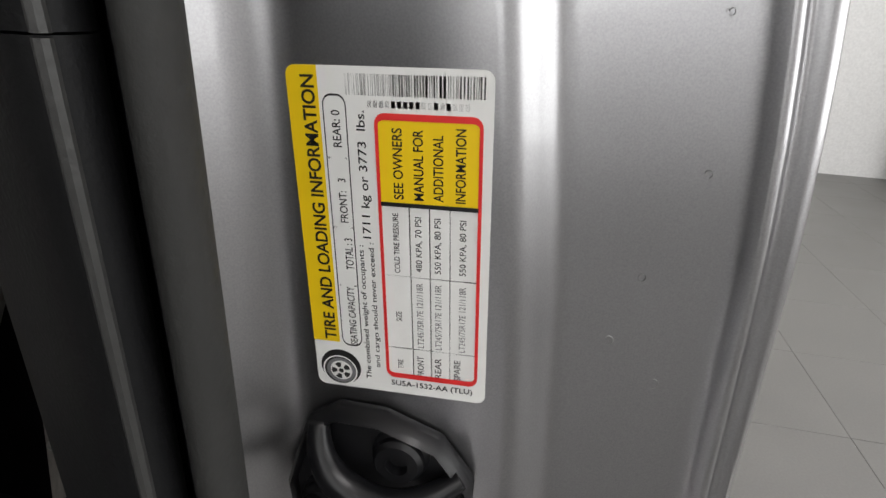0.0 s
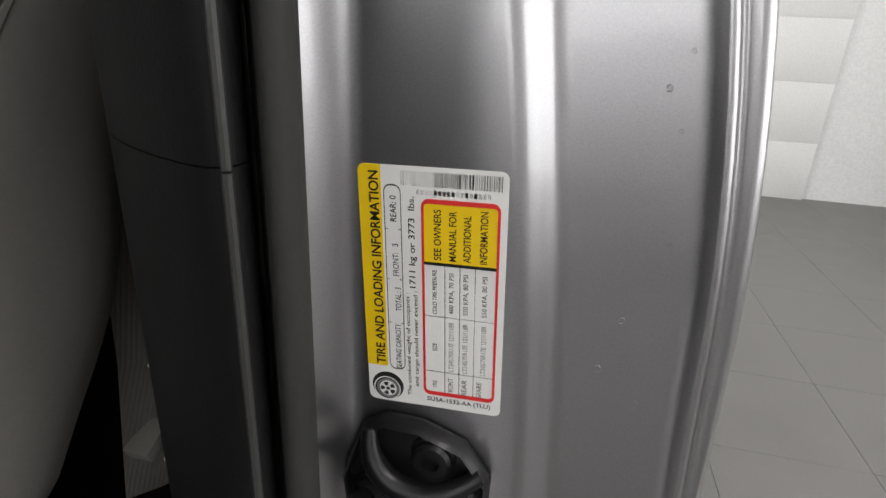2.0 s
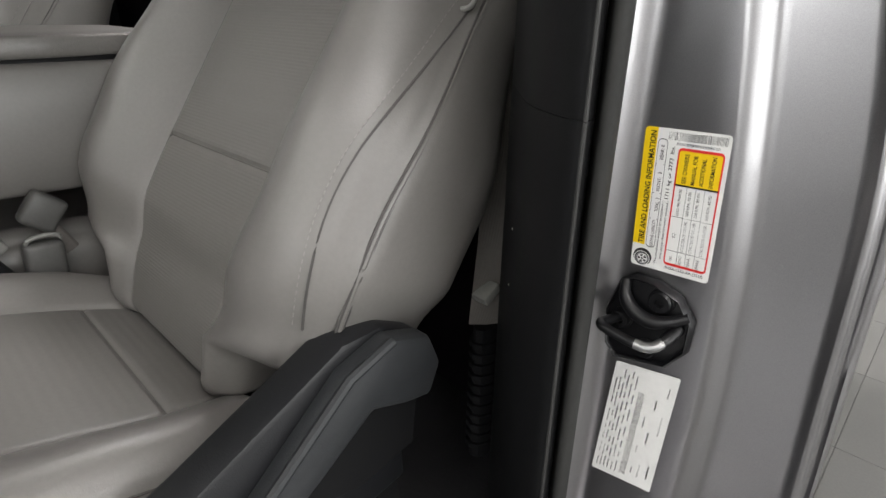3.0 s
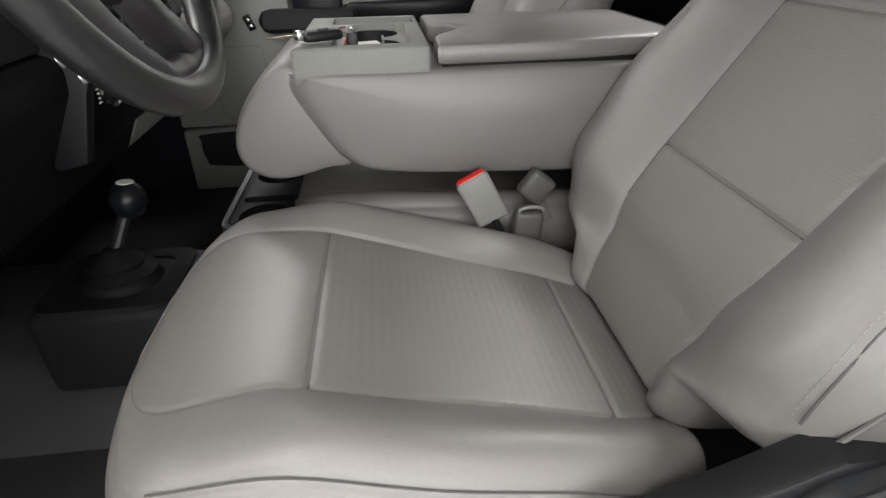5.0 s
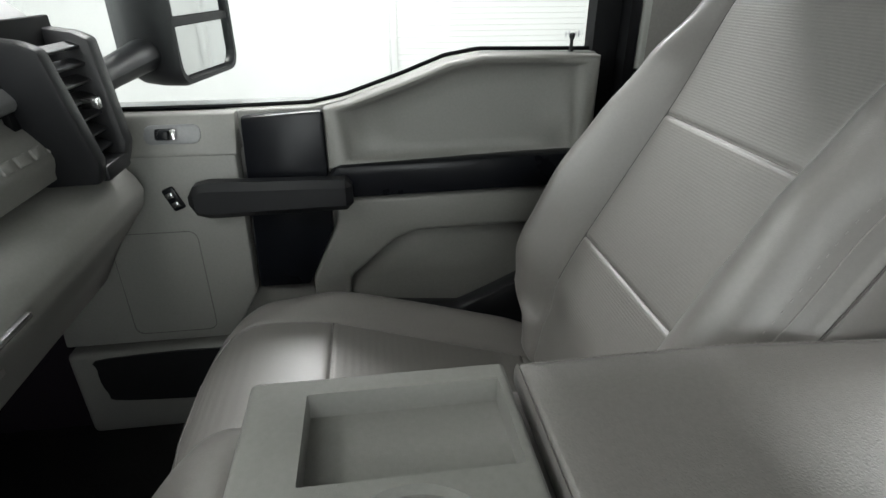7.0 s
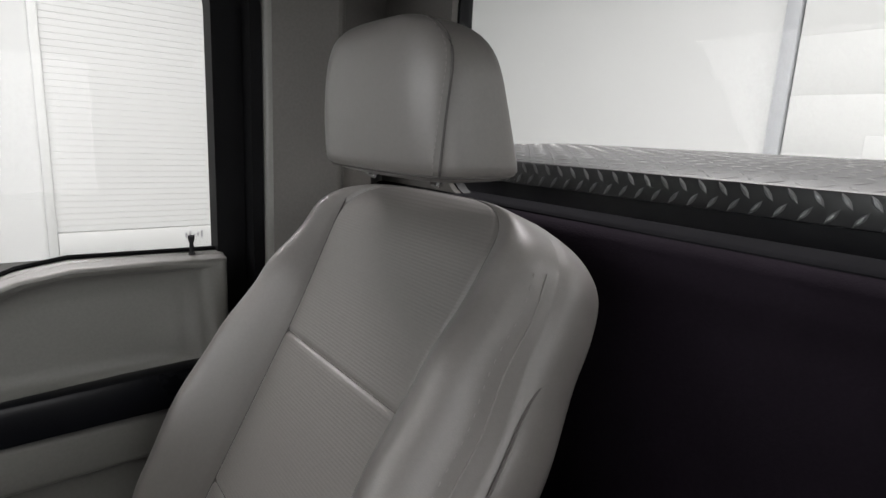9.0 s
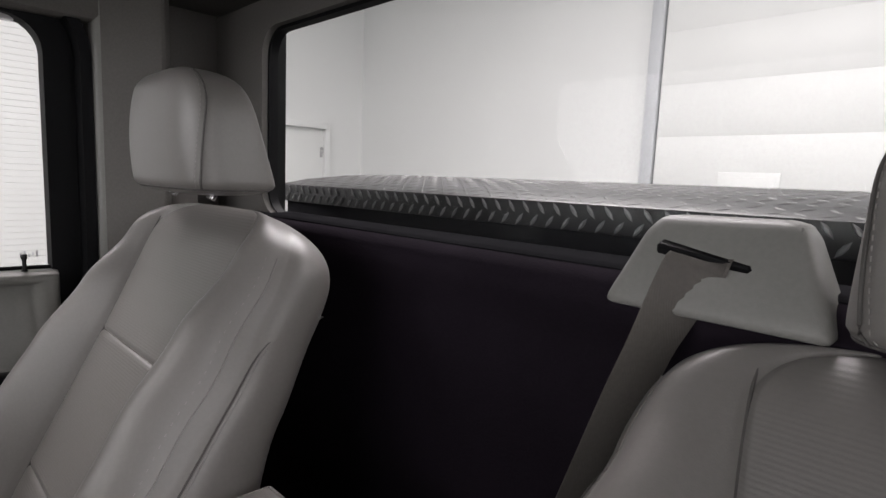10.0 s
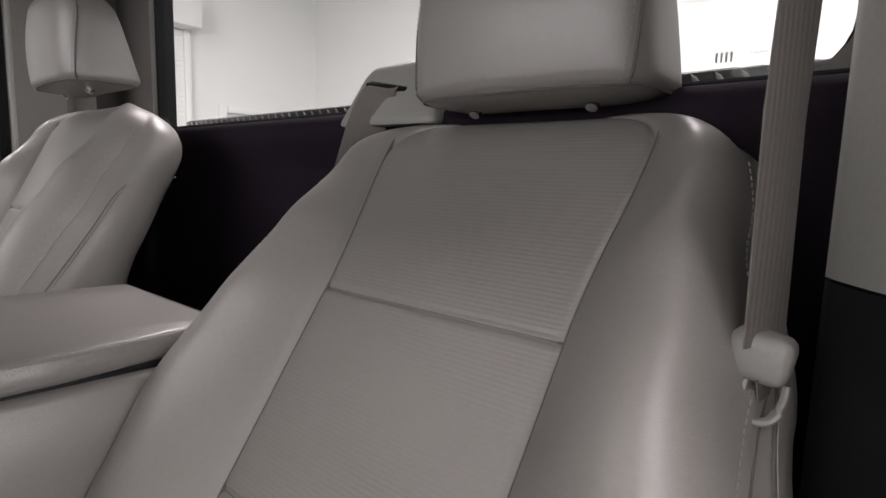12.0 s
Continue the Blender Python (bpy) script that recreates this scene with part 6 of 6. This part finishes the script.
for a, top, w in ((0.515, 0.849, "SEE OWNERS"), (0.618, 0.847, "MANUAL FOR"), (0.716, 0.835, "ADDITIONAL"), (0.826, 0.854, "INFORMATION")):
    sheet.letters(w, a, 0.655, a + 0.050, top, lift=0.0006, bold=0.012)
for a in (0.586, 0.690, 0.795):
    sheet.patch("rule", a, 0.066, a + 0.006, 0.635, INK)
for b in (0.417, 0.170):
    sheet.patch("rule", 0.446, b, 0.940, b + 0.004, INK)
sheet.letters("COLD TIRE PRESSURE", 0.502, 0.430, 0.532, 0.613, bold=0.008)
sheet.letters("SIZE", 0.500, 0.268, 0.532, 0.302)
sheet.letters("TIRE", 0.500, 0.097, 0.530, 0.130)
for a, k, psi in ((0.618, "FRONT", "480 KPA, 70 PSI"), (0.718, "REAR", "550 KPA, 80 PSI"), (0.848, "SPARE", "550 KPA, 80 PSI")):
    sheet.letters(psi, a, 0.438, a + 0.038, 0.606)
    sheet.letters("LT245/75R17E 121/118R", a, 0.182, a + 0.035, 0.402, GREY_INK)
    shift = 0.025 if k == "SPARE" else 0.004
    sheet.letters(k, a - shift, 0.076, a + 0.036 - shift, 0.150)
sheet.letters("5U5A-1532-AA (TLU)", 0.455, 0.024, 0.928, 0.050, upright=False, bold=0.012)
for da, db, r0, r1, mt, lf in ((0.150, 0.074, 0.0, 0.112, INK, 0.0003), (0.145, 0.062, 0.088, 0.096, WHITE_LABEL, 0.0005), (0.150, 0.062, 0.062, 0.080, GREY_INK, 0.0005), (0.152, 0.062, 0.0, 0.062, WHITE_LABEL, 0.0005), (0.152, 0.062, 0.0, 0.014, INK, 0.0007)):
    bm = bmesh.new()
    ring = lambda r: [bm.verts.new(sheet.at(da + r * 1.1 * math.cos(2 * math.pi * k / 28), db + r * 0.58 * math.sin(2 * math.pi * k / 28), lf)) for k in range(28)]
    o = ring(r1)
    if r0:
        i = ring(r0)
        for k in range(28):
            bm.faces.new((o[k], o[(k + 1) % 28], i[(k + 1) % 28], i[k]))
    else:
        bm.faces.new(o)
    part("tyre_drawing", bm, mt, label1)
for q in range(5):
    bm = bmesh.new()
    mid = 2 * math.pi * (q + 0.5) / 5
    bm.faces.new([bm.verts.new(sheet.at(0.152 + r * 1.1 * math.cos(mid + d), 0.062 + r * 0.58 * math.sin(mid + d), 0.0007)) for r, d in ((0.024, -0.35), (0.052, -0.38), (0.055, 0.0), (0.052, 0.38), (0.024, 0.35))])
    part("tyre_drawing", bm, INK, label1)

label2 = thing("certification_label", (-0.905, LY, 1.19), "white printed certification label on the silver jamb", "label")
sheet2 = Sheet(label2, (-0.884, LY, 1.2395), (-0.931, LY, 1.2475), (-0.927, LY, 1.138), (-0.878, LY, 1.130))
sheet2.rounded("paper", 0, 0, 1, 1, 0.03, 0.014, WHITE_LABEL, 0.0002, "white label paper")
for a in (0.06, 0.12, 0.18, 0.24, 0.31, 0.38):
    b = 0.05
    while b < 0.9:
        ln = rb.uniform(0.04, 0.14)
        sheet2.patch("print_bar", a, b, a + 0.02, min(b + ln, 0.95), GREY_INK)
        b += ln + rb.uniform(0.02, 0.06)
b = 0.06
while b < 0.80:
    w = rb.choice((0.004, 0.007, 0.010))
    sheet2.patch("code_bar", 0.46, b, 0.56, b + w, GREY_INK)
    b += w + rb.choice((0.004, 0.006, 0.008))
for a, spans in ((0.63, ((0.1, 0.16), (0.3, 0.36), (0.52, 0.62))), (0.74, ((0.08, 0.2), (0.4, 0.5), (0.7, 0.78))), (0.88, ((0.1, 0.22), (0.5, 0.66), (0.82, 0.9)))):
    for b0, b1 in spans:
        sheet2.patch("print_bar", a, b0, a + 0.022, b1, GREY_INK)

# ---- floor tiles ----
bm = bmesh.new()
block(bm, (-0.2992, -0.2992, -0.006), (0.2992, 0.2992, 0.0), 0.001, 1)
tile_mesh = finish(bm, "floor_tile", TILE)
ground = bpy.data.objects["ground"]
for i in range(-9, 3):
    for j in range(-10, 6):
        if len(ground.children) < 180:
            t = new("floor_tile", tile_mesh)
            t.location = (i * 0.6 - 0.1, j * 0.6 - 0.4, 0)
            t.parent = ground
